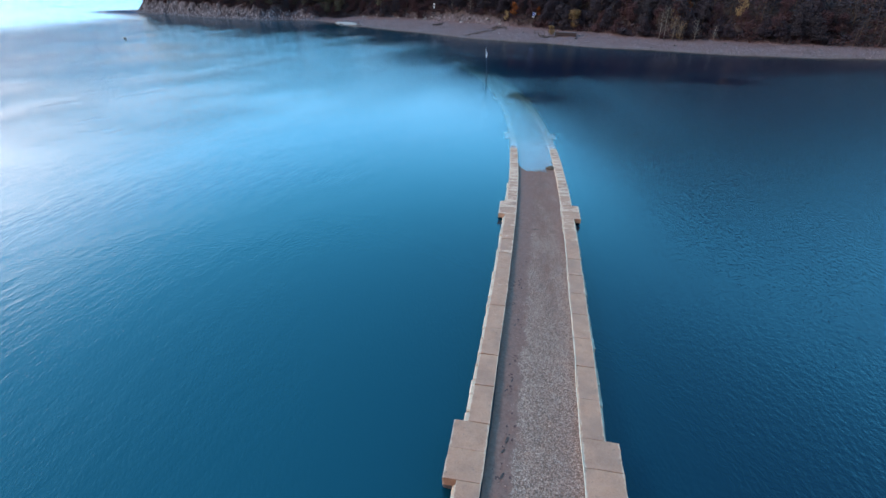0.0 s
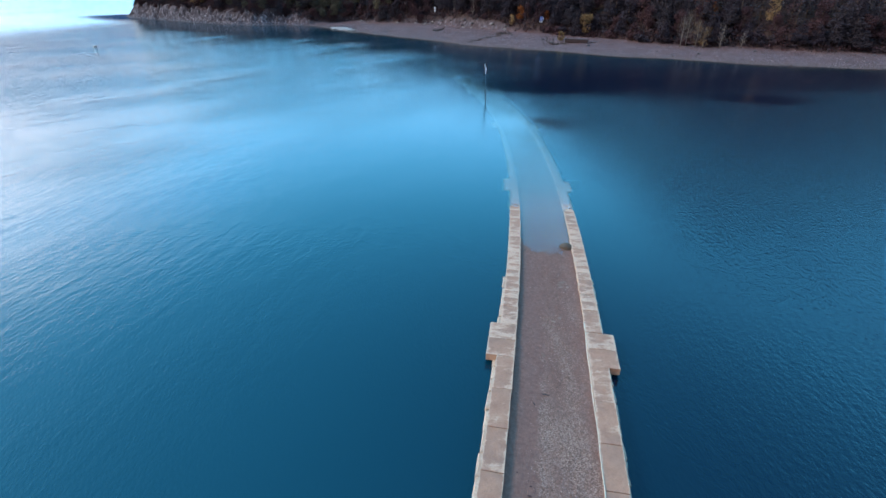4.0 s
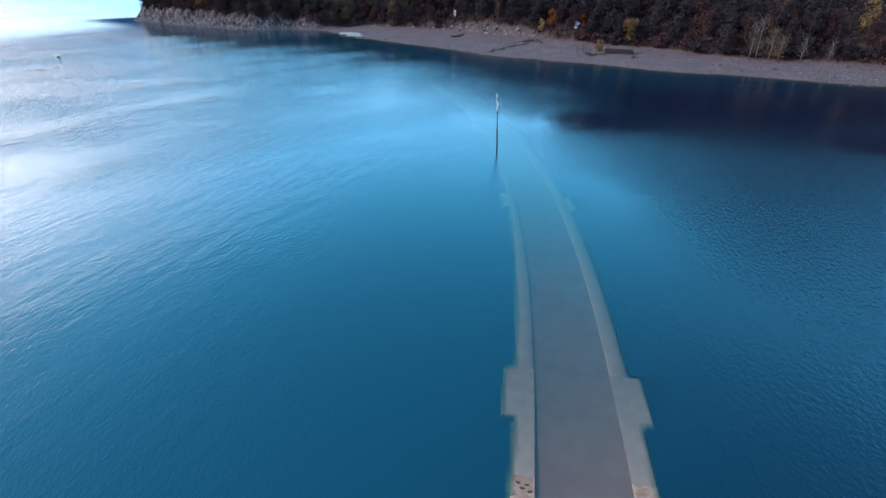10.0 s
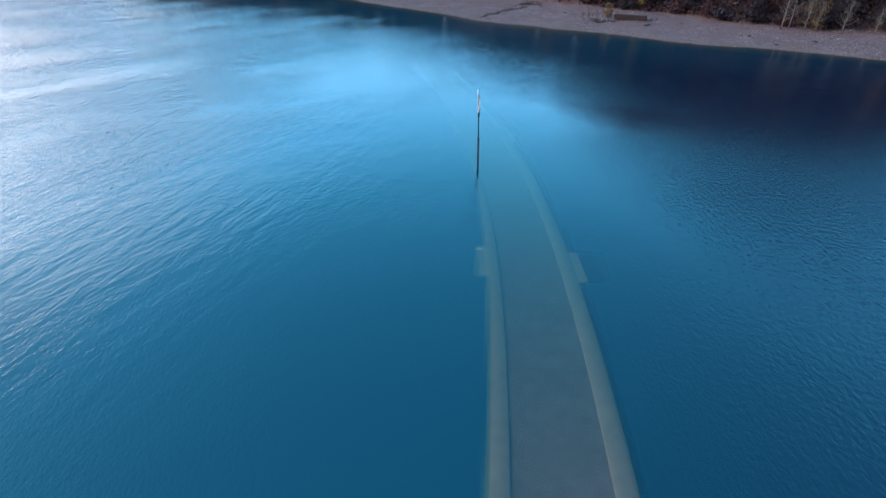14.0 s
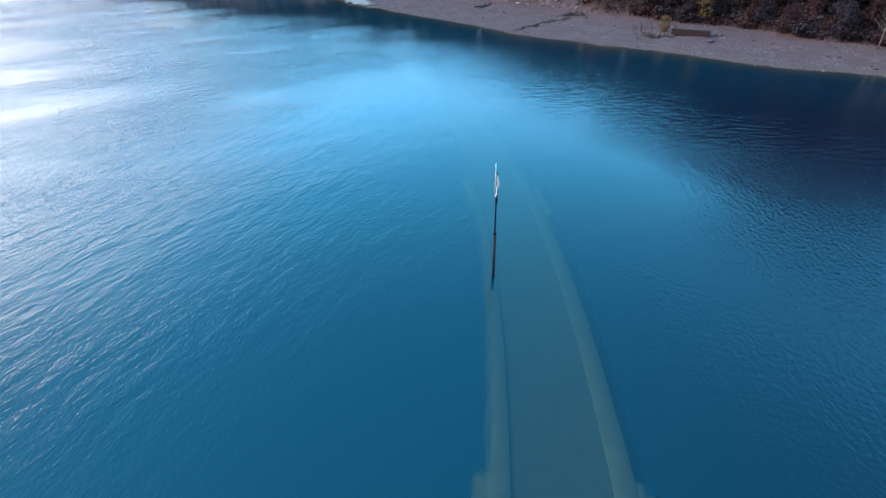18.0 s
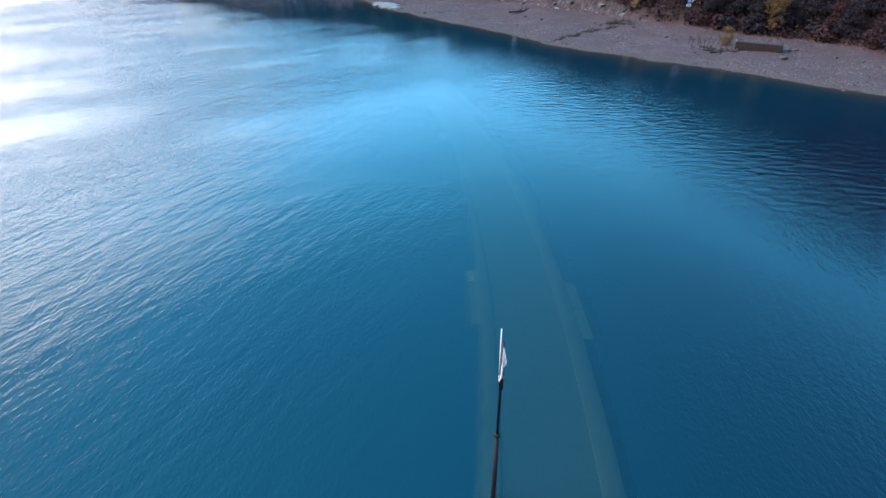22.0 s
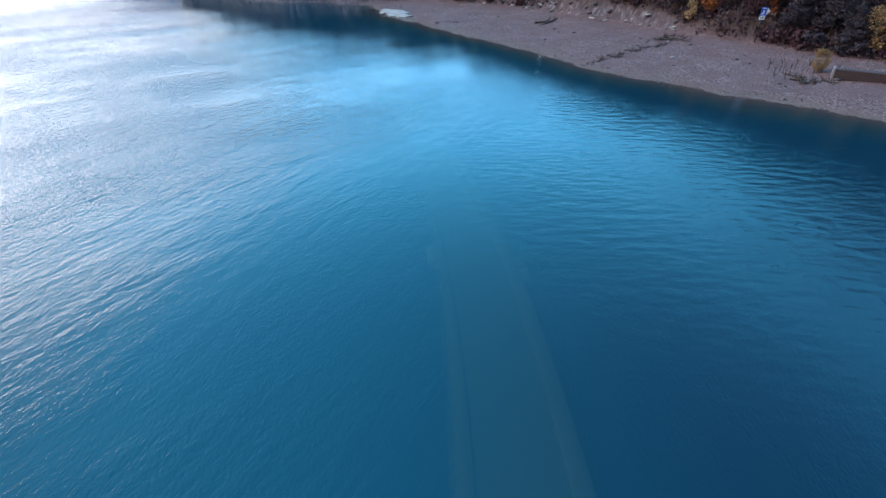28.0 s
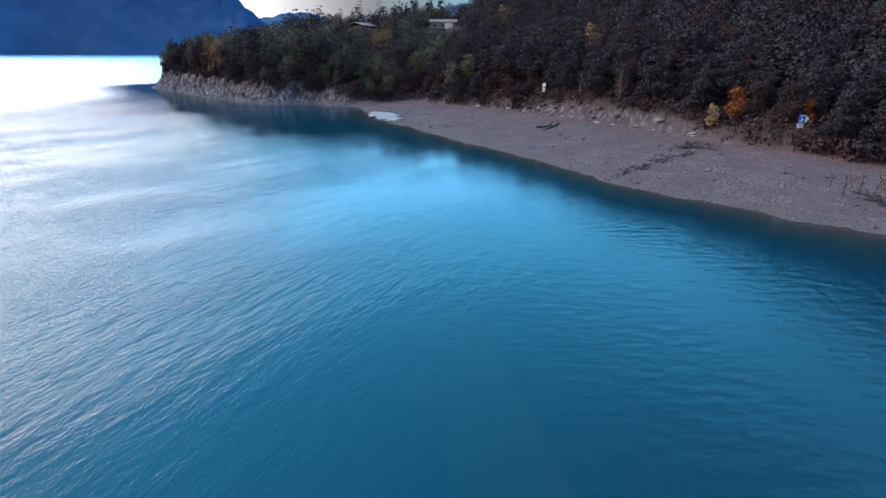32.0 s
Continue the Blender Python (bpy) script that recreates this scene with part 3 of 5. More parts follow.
xs, ys = axis(-4200, 4200, -205, 130, 1.0), axis(-1200, 4300, 98, 330, 1.0)
gx, gy = np.meshgrid(xs, ys)
gz, past, rocky, inland = land(gx, gy)
me, _, _ = grid_mesh("ground", xs, ys, gz, M_SHORE)
float_layer(me, "wood", np.clip((past.ravel() - 0.2) / 1.8, 0, 1))
float_layer(me, "rock", rocky.ravel())
float_layer(me, "level", gz.ravel())
tagged(new("ground", me), "bare grey gravel shore rising to a wooded hillside", "ground", kind="structure")


# ---- line of the drowned viaduct ----
CENTRE = np.polyfit([-12.6, 9.87, 25.9, 32.4, 54.2, 77.7, 88.8, 97.4, 103.0], [-0.6, 2.82, 4.61, 5.02, 4.79, 1.6, -1.7, -4.6, -6.7], 4)
FIRST, LAST = -24.0, 128.0
COPING, HALF, REFUGE = 0.78, 2.39, 0.47


def deck_z(y):
    """Height of the coping's top."""
    return float(np.interp(y, [-60, -12.6, 9.9, 25.9, 32.4, 54.2, 77, 120], [1.75, 0.85, 0.42, 0.0, -0.18, -0.52, -0.9, -1.7]))


def bed_z(y):
    """Height of the gravel between the copings."""
    return float(np.interp(y, [-60, -12.6, 9.9, 18.2, 25.9, 54.2, 77, 120], [1.45, 0.58, 0.19, 0.0, -0.17, -0.62, -0.99, -1.79]))


def centre(y):
    yy = max(y, -12.0)
    x = float(np.polyval(CENTRE, yy))
    return x + (y - yy) * float(np.polyval(np.polyder(CENTRE), -12.0))


def heading(y):
    e = 0.5
    return math.atan2(centre(y + e) - centre(y - e), 2 * e)


def on_deck(y, across, z):
    """A pose on the viaduct: across metres to the right of its centreline, turned along it, sloped with it."""
    a = heading(y)
    tilt = math.degrees(math.atan2(deck_z(y + 1) - deck_z(y - 1), 2))
    return pose(centre(y) + across * math.cos(a), y - across * math.sin(a), z, tilt, 0, -math.degrees(a))


# ---- the lake ----
def refine(line, lo, hi, step):
    """The grid line with finer steps between lo and hi."""
    return np.concatenate([line[line < lo - 1e-6], np.arange(lo, hi, step), line[line >= hi - 1e-6]])


# refuges over the piers: start of each along the line
REFUGES = [-36.5, -15.1, 7.2, 29.3, 51.1, 73.3, 97.5]
REF_LEN = 2.5


def ref_len(r0):
    return 4.5 if 70 < r0 < 80 else 3.0 if 25 < r0 < 60 else REF_LEN      # some of them are longer


wx = refine(axis(-4200, 4200, -205, 121, 2.0), -11, 8, 0.2)
wy = refine(axis(-1200, 4300, -30, 300, 2.0), 14, 130, 0.36)
gx, gy = np.meshgrid(wx, wy)
depth = -land(gx, gy)[0]
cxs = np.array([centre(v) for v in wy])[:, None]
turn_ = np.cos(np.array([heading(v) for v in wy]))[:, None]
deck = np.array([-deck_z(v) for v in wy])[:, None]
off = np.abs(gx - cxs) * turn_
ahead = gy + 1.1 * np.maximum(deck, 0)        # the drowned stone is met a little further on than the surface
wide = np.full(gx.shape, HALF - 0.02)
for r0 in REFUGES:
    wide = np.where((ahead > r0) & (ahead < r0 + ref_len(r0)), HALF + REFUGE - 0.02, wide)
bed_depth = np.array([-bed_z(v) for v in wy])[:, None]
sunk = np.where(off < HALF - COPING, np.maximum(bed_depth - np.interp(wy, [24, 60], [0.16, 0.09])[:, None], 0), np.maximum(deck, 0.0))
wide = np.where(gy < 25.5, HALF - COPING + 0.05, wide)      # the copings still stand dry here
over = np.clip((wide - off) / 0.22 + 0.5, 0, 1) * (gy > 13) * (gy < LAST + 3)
# light lost in the murk is put into the surface as transparency by depth
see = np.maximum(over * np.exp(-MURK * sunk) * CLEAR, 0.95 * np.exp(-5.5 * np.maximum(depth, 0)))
calm = 0.45 + 0.55 * np.clip((-shore_distance(gx, gy) - 12) / 25, 0, 1)
SLICKS = ((44.7, 71.5, 6.5, 4.2), (8.0, 53.3, 5.0, 4.2), (11, 79, 12, 6.0))       # smooth patches
for px, py, rx, ry in SLICKS:
    calm = np.minimum(calm, 1 - 0.8 * np.clip(1.5 - np.hypot((gx - px) / rx, (gy - py) / ry), 0, 1))
shelter = shore_distance(gx, gy)
wind = np.clip((-gx + 6) / 40, 0, 1) * np.clip(-shelter / 40, 0.12, 1) + 0.9 * np.clip((-gx - 90) / 250, 0, 1) * np.clip(-shelter / 60, 0, 1) + 0.12
wind = np.clip(wind * np.interp(gy, [-40, 20, 70, 110], [0.28, 0.45, 1.05, 1.3]), 0.12, 1.5)
wind = wind * (1 - np.clip((gy - 125) / 60, 0, 1) * (1 - np.clip((-shelter - 4) / 70, 0.12, 1)))      # lee of the headland
wind = np.maximum(wind, 0.28 * np.clip((gy - 78) / 15, 0, 1) * np.clip((-shelter - 1) / 10, 0, 1))
# cat's-paws too fine to see singly: out on the open water and off the far beach, not in the slicks
rough = np.interp(wind, [0.3, 1.1, 1.5], [0.005, 0.03, 0.05])
paws = np.clip((gx - cxs - 2) / 14, 0, 1) * np.clip((92 + 0.35 * np.maximum(gx - 35, 0) - gy) / 26, 0, 1)
for px, py, rx, ry in SLICKS:
    paws = paws * (1 - 0.65 * np.exp(-1.3 * (((gx - px) / rx) ** 2 + ((gy - py) / ry) ** 2) ** 1.5))
rough = np.maximum(rough, 0.16 * paws)
rough = np.maximum(rough, 0.26 * np.clip((-gx - 112) / 60, 0, 1) * np.clip((-shelter - 3) / 22, 0, 1))
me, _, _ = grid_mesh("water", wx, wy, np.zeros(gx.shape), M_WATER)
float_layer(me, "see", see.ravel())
float_layer(me, "calm", calm.ravel())
float_layer(me, "wind", wind.ravel())
float_layer(me, "rough", rough.ravel())
float_layer(me, "paws", paws.ravel())
float_layer(me, "lap", (np.clip((gy - 72) / 18, 0, 1) * np.clip((-shelter - 5) / 9, 0, 1) * np.clip((50 + shelter) / 16, 0, 1) * np.clip((gx + 16) / 16, 0, 1)).ravel())
lake = tagged(new("water", me), "rippled turquoise-blue lake water reflecting the sky", "water", kind="structure")
lake.visible_shadow = False


# ---- mountains over the far shore ----
def ridge(name, label, points, depth_m, rough, material, seed):
    """A mountain from crest points (x, y, height), running down to the water on the near side."""
    rnd = random.Random(seed)
    px = np.array(points, float)
    n, rows = 90, 26
    t = np.linspace(0, len(px) - 1, n)
    crest = np.stack([np.interp(t, range(len(px)), px[:, k]) for k in range(3)], 1)
    vs, fs = [], []
    for j in range(rows):
        f = j / (rows - 1)
        for i in range(n):
            x, y, h = crest[i]
            away = Vector((x, y, 0)).normalized()
            spur = noise.noise(Vector((i * 0.16, seed, f * 0.8)))
            g = f ** (1.15 + 0.3 * spur)
            zz = h * g * (1 + 0.05 * noise.noise(Vector((i * 0.3, j * 0.3, seed))) * (f > 0)) + rough * noise.noise(Vector((i * 0.55, j * 0.5, seed + 9))) * f
            pos_ = Vector((x, y, 0)) - away * depth_m * (1 - f) * (1 + 0.25 * spur)
            vs.append((pos_.x, pos_.y, max(zz, 0) - 0.5 if j == 0 else zz))
    for j in range(rows - 1):
        for i in range(n - 1):
            a = j * n + i
            fs.append((a, a + 1, a + n + 1, a + n))
    return tagged(new(name, mesh_from(name, vs, fs, material, True)), label, "mountain", kind="structure")


def bearing(deg, dist, h):
    """A crest point seen from over the lake, deg to the left of the viaduct's line."""
    return (-math.sin(radians(deg)) * dist, 90 + math.cos(radians(deg)) * dist, h)


ridge("backdrop_mountain", "forested mountain slope across the lake, coloured with blue haze",
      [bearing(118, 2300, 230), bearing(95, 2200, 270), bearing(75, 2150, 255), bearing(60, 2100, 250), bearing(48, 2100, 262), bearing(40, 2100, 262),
       bearing(36.0, 2100, 245), bearing(34.2, 2050, 180), bearing(32, 2000, 105), bearing(29.5, 1950, 30), bearing(28, 1900, 4)], 380, 9, M_FAR_HAZED, 3)
ridge("backdrop_ridge", "distant mountain ridge under cloud, coloured with pale blue haze",
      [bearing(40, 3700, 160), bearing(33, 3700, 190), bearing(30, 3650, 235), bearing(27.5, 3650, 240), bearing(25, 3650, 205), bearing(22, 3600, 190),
       bearing(16, 3600, 260), bearing(8, 3600, 320), bearing(0, 3600, 300)], 500, 6, M_FARTHER_HAZED, 8)


# ---- viaduct ----
viaduct = thing("viaduct", pose(0, 0, 0), "old stone viaduct with broad copings sloping under the lake", "bridge")


def slab(name, length, width, thick, seed, worn=0.012):
    """A coping slab: chipped arrises and a slightly uneven top."""
    bm = bmesh.new()
    rnd = random.Random(seed)
    nx, ny = 3, max(3, int(length / 0.28))
    rows = []
    for j in range(ny + 1):
        row = []
        for i in range(nx + 1):
            u, v = i / nx, j / ny
            edge = (i in (0, nx)) + (j in (0, ny))
            row.append(bm.verts.new(((u - 0.5) * width + (rnd.uniform(-worn, worn) * (2.0 if i in (0, nx) else 0.5)),
                                     (v - 0.5) * length + (rnd.uniform(-0.7, 0.7) * worn if j in (0, ny) else 0),
                                     -rnd.uniform(0, worn) - (worn * 0.9 if edge else 0) - (1.6 * worn * rnd.random() if edge == 2 else 0))))
        rows.append(row)
    low = [[bm.verts.new((v.co.x * 0.995, v.co.y * 0.995, -thick)) for v in row] for row in rows]
    for j in range(ny):
        for i in range(nx):
            bm.faces.new((rows[j][i], rows[j][i + 1], rows[j + 1][i + 1], rows[j + 1][i]))
    ring = [(0, i) for i in range(nx)] + [(j, nx) for j in range(ny)] + [(ny, i) for i in range(nx, 0, -1)] + [(j, 0) for j in range(ny, 0, -1)]
    for (a, b), (c, d) in zip(ring, ring[1:] + ring[:1]):
        bm.faces.new((rows[a][b], low[a][b], low[c][d], rows[c][d]))
    return bm_mesh(name, bm, M_COPING)


SHORT, LONG = 0.80, 1.95
short_slabs = [slab("coping_stone", SHORT - 0.004, COPING, 0.30, k, 0.008) for k in range(6)]
long_slabs = [slab("coping_stone", LONG - 0.003, COPING, 0.30, 20 + k, 0.004) for k in range(5)]
refuge_slabs = [slab("refuge_slab", REF_LEN / 2 - 0.004, COPING + REFUGE, 0.34, 40 + k, 0.008) for k in range(4)]
silt_slabs, silt_refuges = [], []
for src, dst in ((short_slabs[:3], silt_slabs), (refuge_slabs[:2], silt_refuges)):
    for m0 in src:
        m1 = m0.copy()
        m1.materials[0] = M_SILT
        dst.append(m1)
corbel_mesh = bm_mesh("corbel", box_bm(REFUGE + 0.1, REF_LEN - 0.5, 0.55, 0.06, 0.015, 0, 5), M_ROCK)

rnd = random.Random(11)
stone_spots = []           # (y, side, kind)
for side in (-1, 1):
    y = FIRST
    while y < LAST:
        hit = [r for r in REFUGES if r - 0.01 <= y < r + ref_len(r) - 0.01]
        if hit:
            for k in range(2):
                yc = hit[0] + ref_len(hit[0]) * (0.25 + 0.5 * k)
                stone_spots.append((yc, side, "refuge"))
            y = hit[0] + ref_len(hit[0])
            continue
        want = SHORT if y > (4.5 if side < 0 else 10.0) else LONG
        nxt = min([r for r in REFUGES if r > y + 0.01] + [LAST])
        left = nxt - y
        n = max(1, round(left / want)) if left < want * 2.5 else 0
        length = left / n if n else want
        for k in range(max(n, 1)):
            stone_spots.append((y + length * (k + 0.5), side, length))
        y += length * max(n, 1)
for yc, side, kind in stone_spots:
    if kind != "refuge" and yc > 32.4:
        continue
    if kind == "refuge":
        across = side * (HALF - COPING / 2 + REFUGE / 2)
        me = rnd.choice(silt_refuges if yc > 27 else refuge_slabs)
        sc = ref_len(max(r for r in REFUGES if r < yc)) / REF_LEN
    else:
        across = side * (HALF - COPING / 2)
        me = rnd.choice(silt_slabs if yc > 26.5 else short_slabs if kind < 1.35 else long_slabs)
        sc = kind / (SHORT if kind < 1.35 else LONG)
    loose = 0.15 if yc > 26.5 else 1.0
    m = on_deck(yc, across + loose * rnd.uniform(-0.008, 0.008), deck_z(yc) + loose * rnd.uniform(-0.008, 0.008))
    flip = pose(0, 0, 0, loose * rnd.uniform(-0.5, 0.5), loose * rnd.uniform(-0.6, 0.6), loose * rnd.uniform(-0.5, 0.5))
    if yc > 26.5:
        sc *= 1.025
    part("refuge_slab" if kind == "refuge" else "coping_stone", me, viaduct, m @ flip @ Matrix.Diagonal((1, sc, 1, 1)))
for r in REFUGES:
    for side in (-1, 1):
        if FIRST < r < 27:
            yc = r + ref_len(r) / 2
            part("corbel", corbel_mesh, viaduct, on_deck(yc, side * (HALF + REFUGE / 2 - 0.02), deck_z(yc) - 0.63))

# string course of rough blocks that stands proud below the copings
block_meshes = [bm_mesh("wall_block", box_bm(0.62, 0.62, 0.42, 0.04, 0.03, 1, 60 + k), M_WALL) for k in range(6)]
for side in (-1, 1):
    y = FIRST
    while y < 34:
        ln = rnd.uniform(0.7, 1.25)
        yc = y + ln / 2
        m = on_deck(yc, side * (HALF - 0.16 + rnd.uniform(-0.03, 0.02)), deck_z(yc) - 0.50 + rnd.uniform(-0.03, 0.03))
        part("wall_block", rnd.choice(block_meshes), viaduct, m @ Matrix.Diagonal((1, ln / 0.63, 1, 1)))
        y += ln


def strip(name, profile, y0, y1, step, material, rough=0.0, seed=0):
    """A strip along the viaduct; profile(y) gives (across, z) points from left to right."""
    vs, fs, n = [], [], None
    rows = int((y1 - y0) / step) + 1
    for j in range(rows):
        y = y0 + j * step
        a = heading(y)
        pts = profile(y)
        n = len(pts)
        for k, (ac, z) in enumerate(pts):
            dz = rough * noise.noise(Vector((ac * 1.7, y * 1.1, seed))) + 0.5 * rough * noise.noise(Vector((ac * 5, y * 4, seed)))
            vs.append((centre(y) + ac * math.cos(a), y - ac * math.sin(a), z + dz))
    for j in range(rows - 1):
        for k in range(n - 1):
            p = j * n + k
            fs.append((p, p + 1, p + n + 1, p + n))
    return mesh_from(name, vs, fs, material, True)


INNER = HALF - COPING + 0.03
for side in (-1, 1):
    def silted(y, side=side):
        """Drowned coping under an even coat of silt that hides its joints."""
        a, b, top = side * (HALF - COPING), side * HALF, deck_z(y) + 0.012
        return [(a, top - 0.3), (a, top - 0.03), (a + side * 0.05, top), (b - side * 0.05, top), (b, top - 0.03), (b, top - 0.3)]
    part("drowned_coping", strip("drowned_coping", silted, 32.3, LAST, 0.4, M_SILT, 0.012, 7), viaduct, label="silt-covered coping under water")


def bed_profile(y):
    b = bed_z(y)
    return [(INNER * (k / 7 - 1), b + 0.05 * abs(k / 7 - 1) ** 3) for k in range(15)]


part("gravel_bed", strip("gravel_bed", bed_profile, FIRST, LAST, 0.25, M_GRAVEL, 0.018, 4), viaduct, label="gravel and dried silt roadbed")
for side in (-1, 1):
    def face(y, side=side):
        top = deck_z(y) - 0.30
        pts = [(side * (HALF - COPING + 0.02), top), (side * (HALF - COPING + 0.02), top - 0.9), (side * (HALF - 0.15), top - 0.9), (side * (HALF - 0.05), top - 14)]
        return pts
    part("spandrel_wall", strip("spandrel_wall", face, FIRST, LAST, 1.0, M_WALL, 0.0), viaduct)

# loose stones of the roadbed
def pebble_field(name, spots, material, seed, flat=0.6):
    """Many small stones in one mesh: spots are (x, y, z, size)."""
    r = np.random.RandomState(seed)
    base = np.array([(1, 0, 0), (0, 1, 0), (-1, 0, 0), (0, -1, 0), (0, 0, 1), (0, 0, -1)], float) * 0.5
    tri = np.array([(0, 1, 4), (1, 2, 4), (2, 3, 4), (3, 0, 4), (1, 0, 5), (2, 1, 5), (3, 2, 5), (0, 3, 5)])
    s = np.asarray(spots, float)
    n = len(s)
    ang = r.uniform(0, 2 * np.pi, n)
    sh = r.uniform(0.65, 1.25, (n, 6, 3)) * base[None] * s[:, None, 3:4]
    sh[:, :, 2] *= flat
    c, d = np.cos(ang)[:, None], np.sin(ang)[:, None]
    x, y = sh[:, :, 0] * c - sh[:, :, 1] * d, sh[:, :, 0] * d + sh[:, :, 1] * c
    co = np.stack([x + s[:, None, 0], y + s[:, None, 1], sh[:, :, 2] + s[:, None, 2]], 2).reshape(-1, 3)
    faces = (tri[None] + 6 * np.arange(n)[:, None, None]).reshape(-1, 3)
    return mesh_from(name, co.tolist(), faces.tolist(), material)


def pebble_material(name, stops):
    s = Shader(name, 0.9, 0.2)
    i = s.island()
    s.color(s.mix(s.span(s.noise(s.position(), 9, 4), 0.4, 0.7, 0, 0.4), s.ramp(i, *stops), (0.12, 0.095, 0.085)))
    return s.mat


M_PEBBLE = pebble_material("roadbed_pebbles", ((0.0, (0.059, 0.036, 0.029)), (0.45, (0.150, 0.092, 0.072)), (0.8, (0.207, 0.129, 0.102)), (1.0, (0.347, 0.230, 0.186))))
M_SHINGLE = pebble_material("beach_shingle", ((0.0, (0.050, 0.033, 0.033)), (0.5, (0.105, 0.073, 0.072)), (0.85, (0.165, 0.118, 0.116)), (1.0, (0.275, 0.216, 0.216))))
r = np.random.RandomState(5)
spots = []
for k in range(24000):
    y = -22 + 41 * r.uniform() ** 1.25
    u = np.clip(r.normal(0.30, 0.42), -0.97, 0.97)
    a = heading(y)
    ac = u * INNER
    spots.append((centre(y) + ac * math.cos(a), y - ac * math.sin(a), bed_z(y) + 0.05 * abs(u) ** 3 + 0.012, r.uniform(0.02, 0.05) * (1.8 if r.uniform() < 0.05 else 1)))
tagged(new("roadbed_stones", pebble_field("roadbed_stones", spots, M_PEBBLE, 6)), "loose grey gravel stones on the roadbed", "gravel", kind="stuff")

# pale pipe that lies along the inner edge of one coping
pts = []
for k in range(70):
    y = -24 + k * 0.5
    m = on_deck(y, HALF - COPING - 0.035 + 0.02 * math.sin(y * 0.7) + 0.012 * math.sin(y * 2.1), deck_z(y) - 0.02 + 0.015 * math.sin(y * 1.3))
    pts.append(tuple(m.translation))
thing("pipe", pose(0, 0, 0), "thin pale pipe along the inner coping edge", "pipe", data=mesh_from("pipe", *tube(pts, [0.02] * len(pts), 6), M_PIPE, True))
# tube added in place of the lit line along the left coping's inner edge
pts = []
for k in range(34):
    y = -24 + k * 0.5
    m = on_deck(y, -(HALF - COPING) + 0.03 + 0.02 * math.sin(y * 0.9), deck_z(y) - 0.09)
    pts.append(tuple(m.translation))
thing("pipe", pose(0, 0, 0), "thin dark tube added for the left coping's edge line", "pipe", data=mesh_from("pipe", *tube(pts, [0.022] * len(pts), 6), M_RUST, True))

# silty boulder at the water's edge, pale stones and dark debris on the roadbed
thing("boulder", pose(5.27, 19.1, 0.05, 0, 0, 25) @ Matrix.Diagonal((0.80, 0.95, 0.55, 1)), "brown silt-covered boulder at the water's edge", "rock",
      data=rock_mesh("boulder", 2, M_MOSSROCK, 0.75, 3))
M_SLATE = stone_material("flat_stone", (0.12, 0.072, 0.055), (0.195, 0.125, 0.097), (0.31, 0.22, 0.172), 0.35)
flat_rocks = [rock_mesh("flat_stone", 30 + k, M_SLATE, 0.35) for k in range(4)]
litter_bits = [rock_mesh("leaf_scrap", 55 + k, M_LITTER, 0.4, 1) for k in range(4)]
dark_bits = [rock_mesh("debris", 50 + k, M_DRIFT, 0.35) for k in range(4)]
for y0, ac0, count, reach_, big in ((14.0, 0.72, 9, 0.34, 0.30), (10.6, 0.02, 12, 0.42, 0.24), (8.2, 0.15, 6, 0.3, 0.22), (7.6, -0.35, 4, 0.22, 0.2), (15.8, 0.1, 3, 0.3, 0.16)):
    for k in range(count):
        y, ac, size = y0 + rnd.gauss(0, reach_), ac0 + rnd.gauss(0, reach_ * 0.55), big * rnd.uniform(0.35, 1.05)
        thing("flat_stone", on_deck(y, ac, bed_z(y) + 0.012) @ pose(0, 0, 0, rnd.uniform(-8, 8), rnd.uniform(-8, 8), rnd.uniform(0, 360)) @ Matrix.Diagonal((size * 1.2, size * 0.75, size * 0.32, 1)),
              "pale flat stone half sunk in silt", "stone", "stones on the roadbed", data=rnd.choice(flat_rocks))
for y, ac, s in ((19.3, -1.45, 0.3), (19.0, -1.35, 0.22), (18.9, 0.7, 0.22), (18.7, 0.2, 0.14), (18.4, 0.95, 0.15), (5.9, -0.25, 0.3), (5.3, -0.7, 0.22), (-1.6, -1.0, 0.26), (-1.9, -0.9, 0.2),
                 (-5.4, -1.05, 0.22), (-8.3, -1.1, 0.2), (-9.3, -0.95, 0.24), (-9.9, -1.15, 0.2), (-12.4, -0.95, 0.32), (-12.9, -1.05, 0.26), (-3.6, -1.2, 0.22), (0.6, -0.9, 0.2), (-13.9, -1.0, 0.3)):
    y -= 0.6
    m = on_deck(y, ac, bed_z(y) + 0.03)
    thing("debris", m @ pose(0, 0, 0, 0, 0, 140 * ac + 30) @ Matrix.Diagonal((s * 1.1, s * 0.26, s * 0.3, 1)), "dark driftwood scrap lying on the silt", "debris", "debris on the roadbed", data=rnd.choice(dark_bits))
for k in range(70):
    y, ac, size = -22 + 24 * rnd.random(), rnd.gauss(-0.95, 0.16), rnd.uniform(0.05, 0.16)
    m = on_deck(y, ac, bed_z(y) + 0.02)
    thing("leaf_scrap", m @ pose(0, 0, 0, 0, 0, rnd.uniform(0, 360)) @ Matrix.Diagonal((size * 1.3, size * 0.7, size * 0.35, 1)), "dark scrap of dead leaves caught on the silt", "debris", "debris on the roadbed", data=rnd.choice(litter_bits))
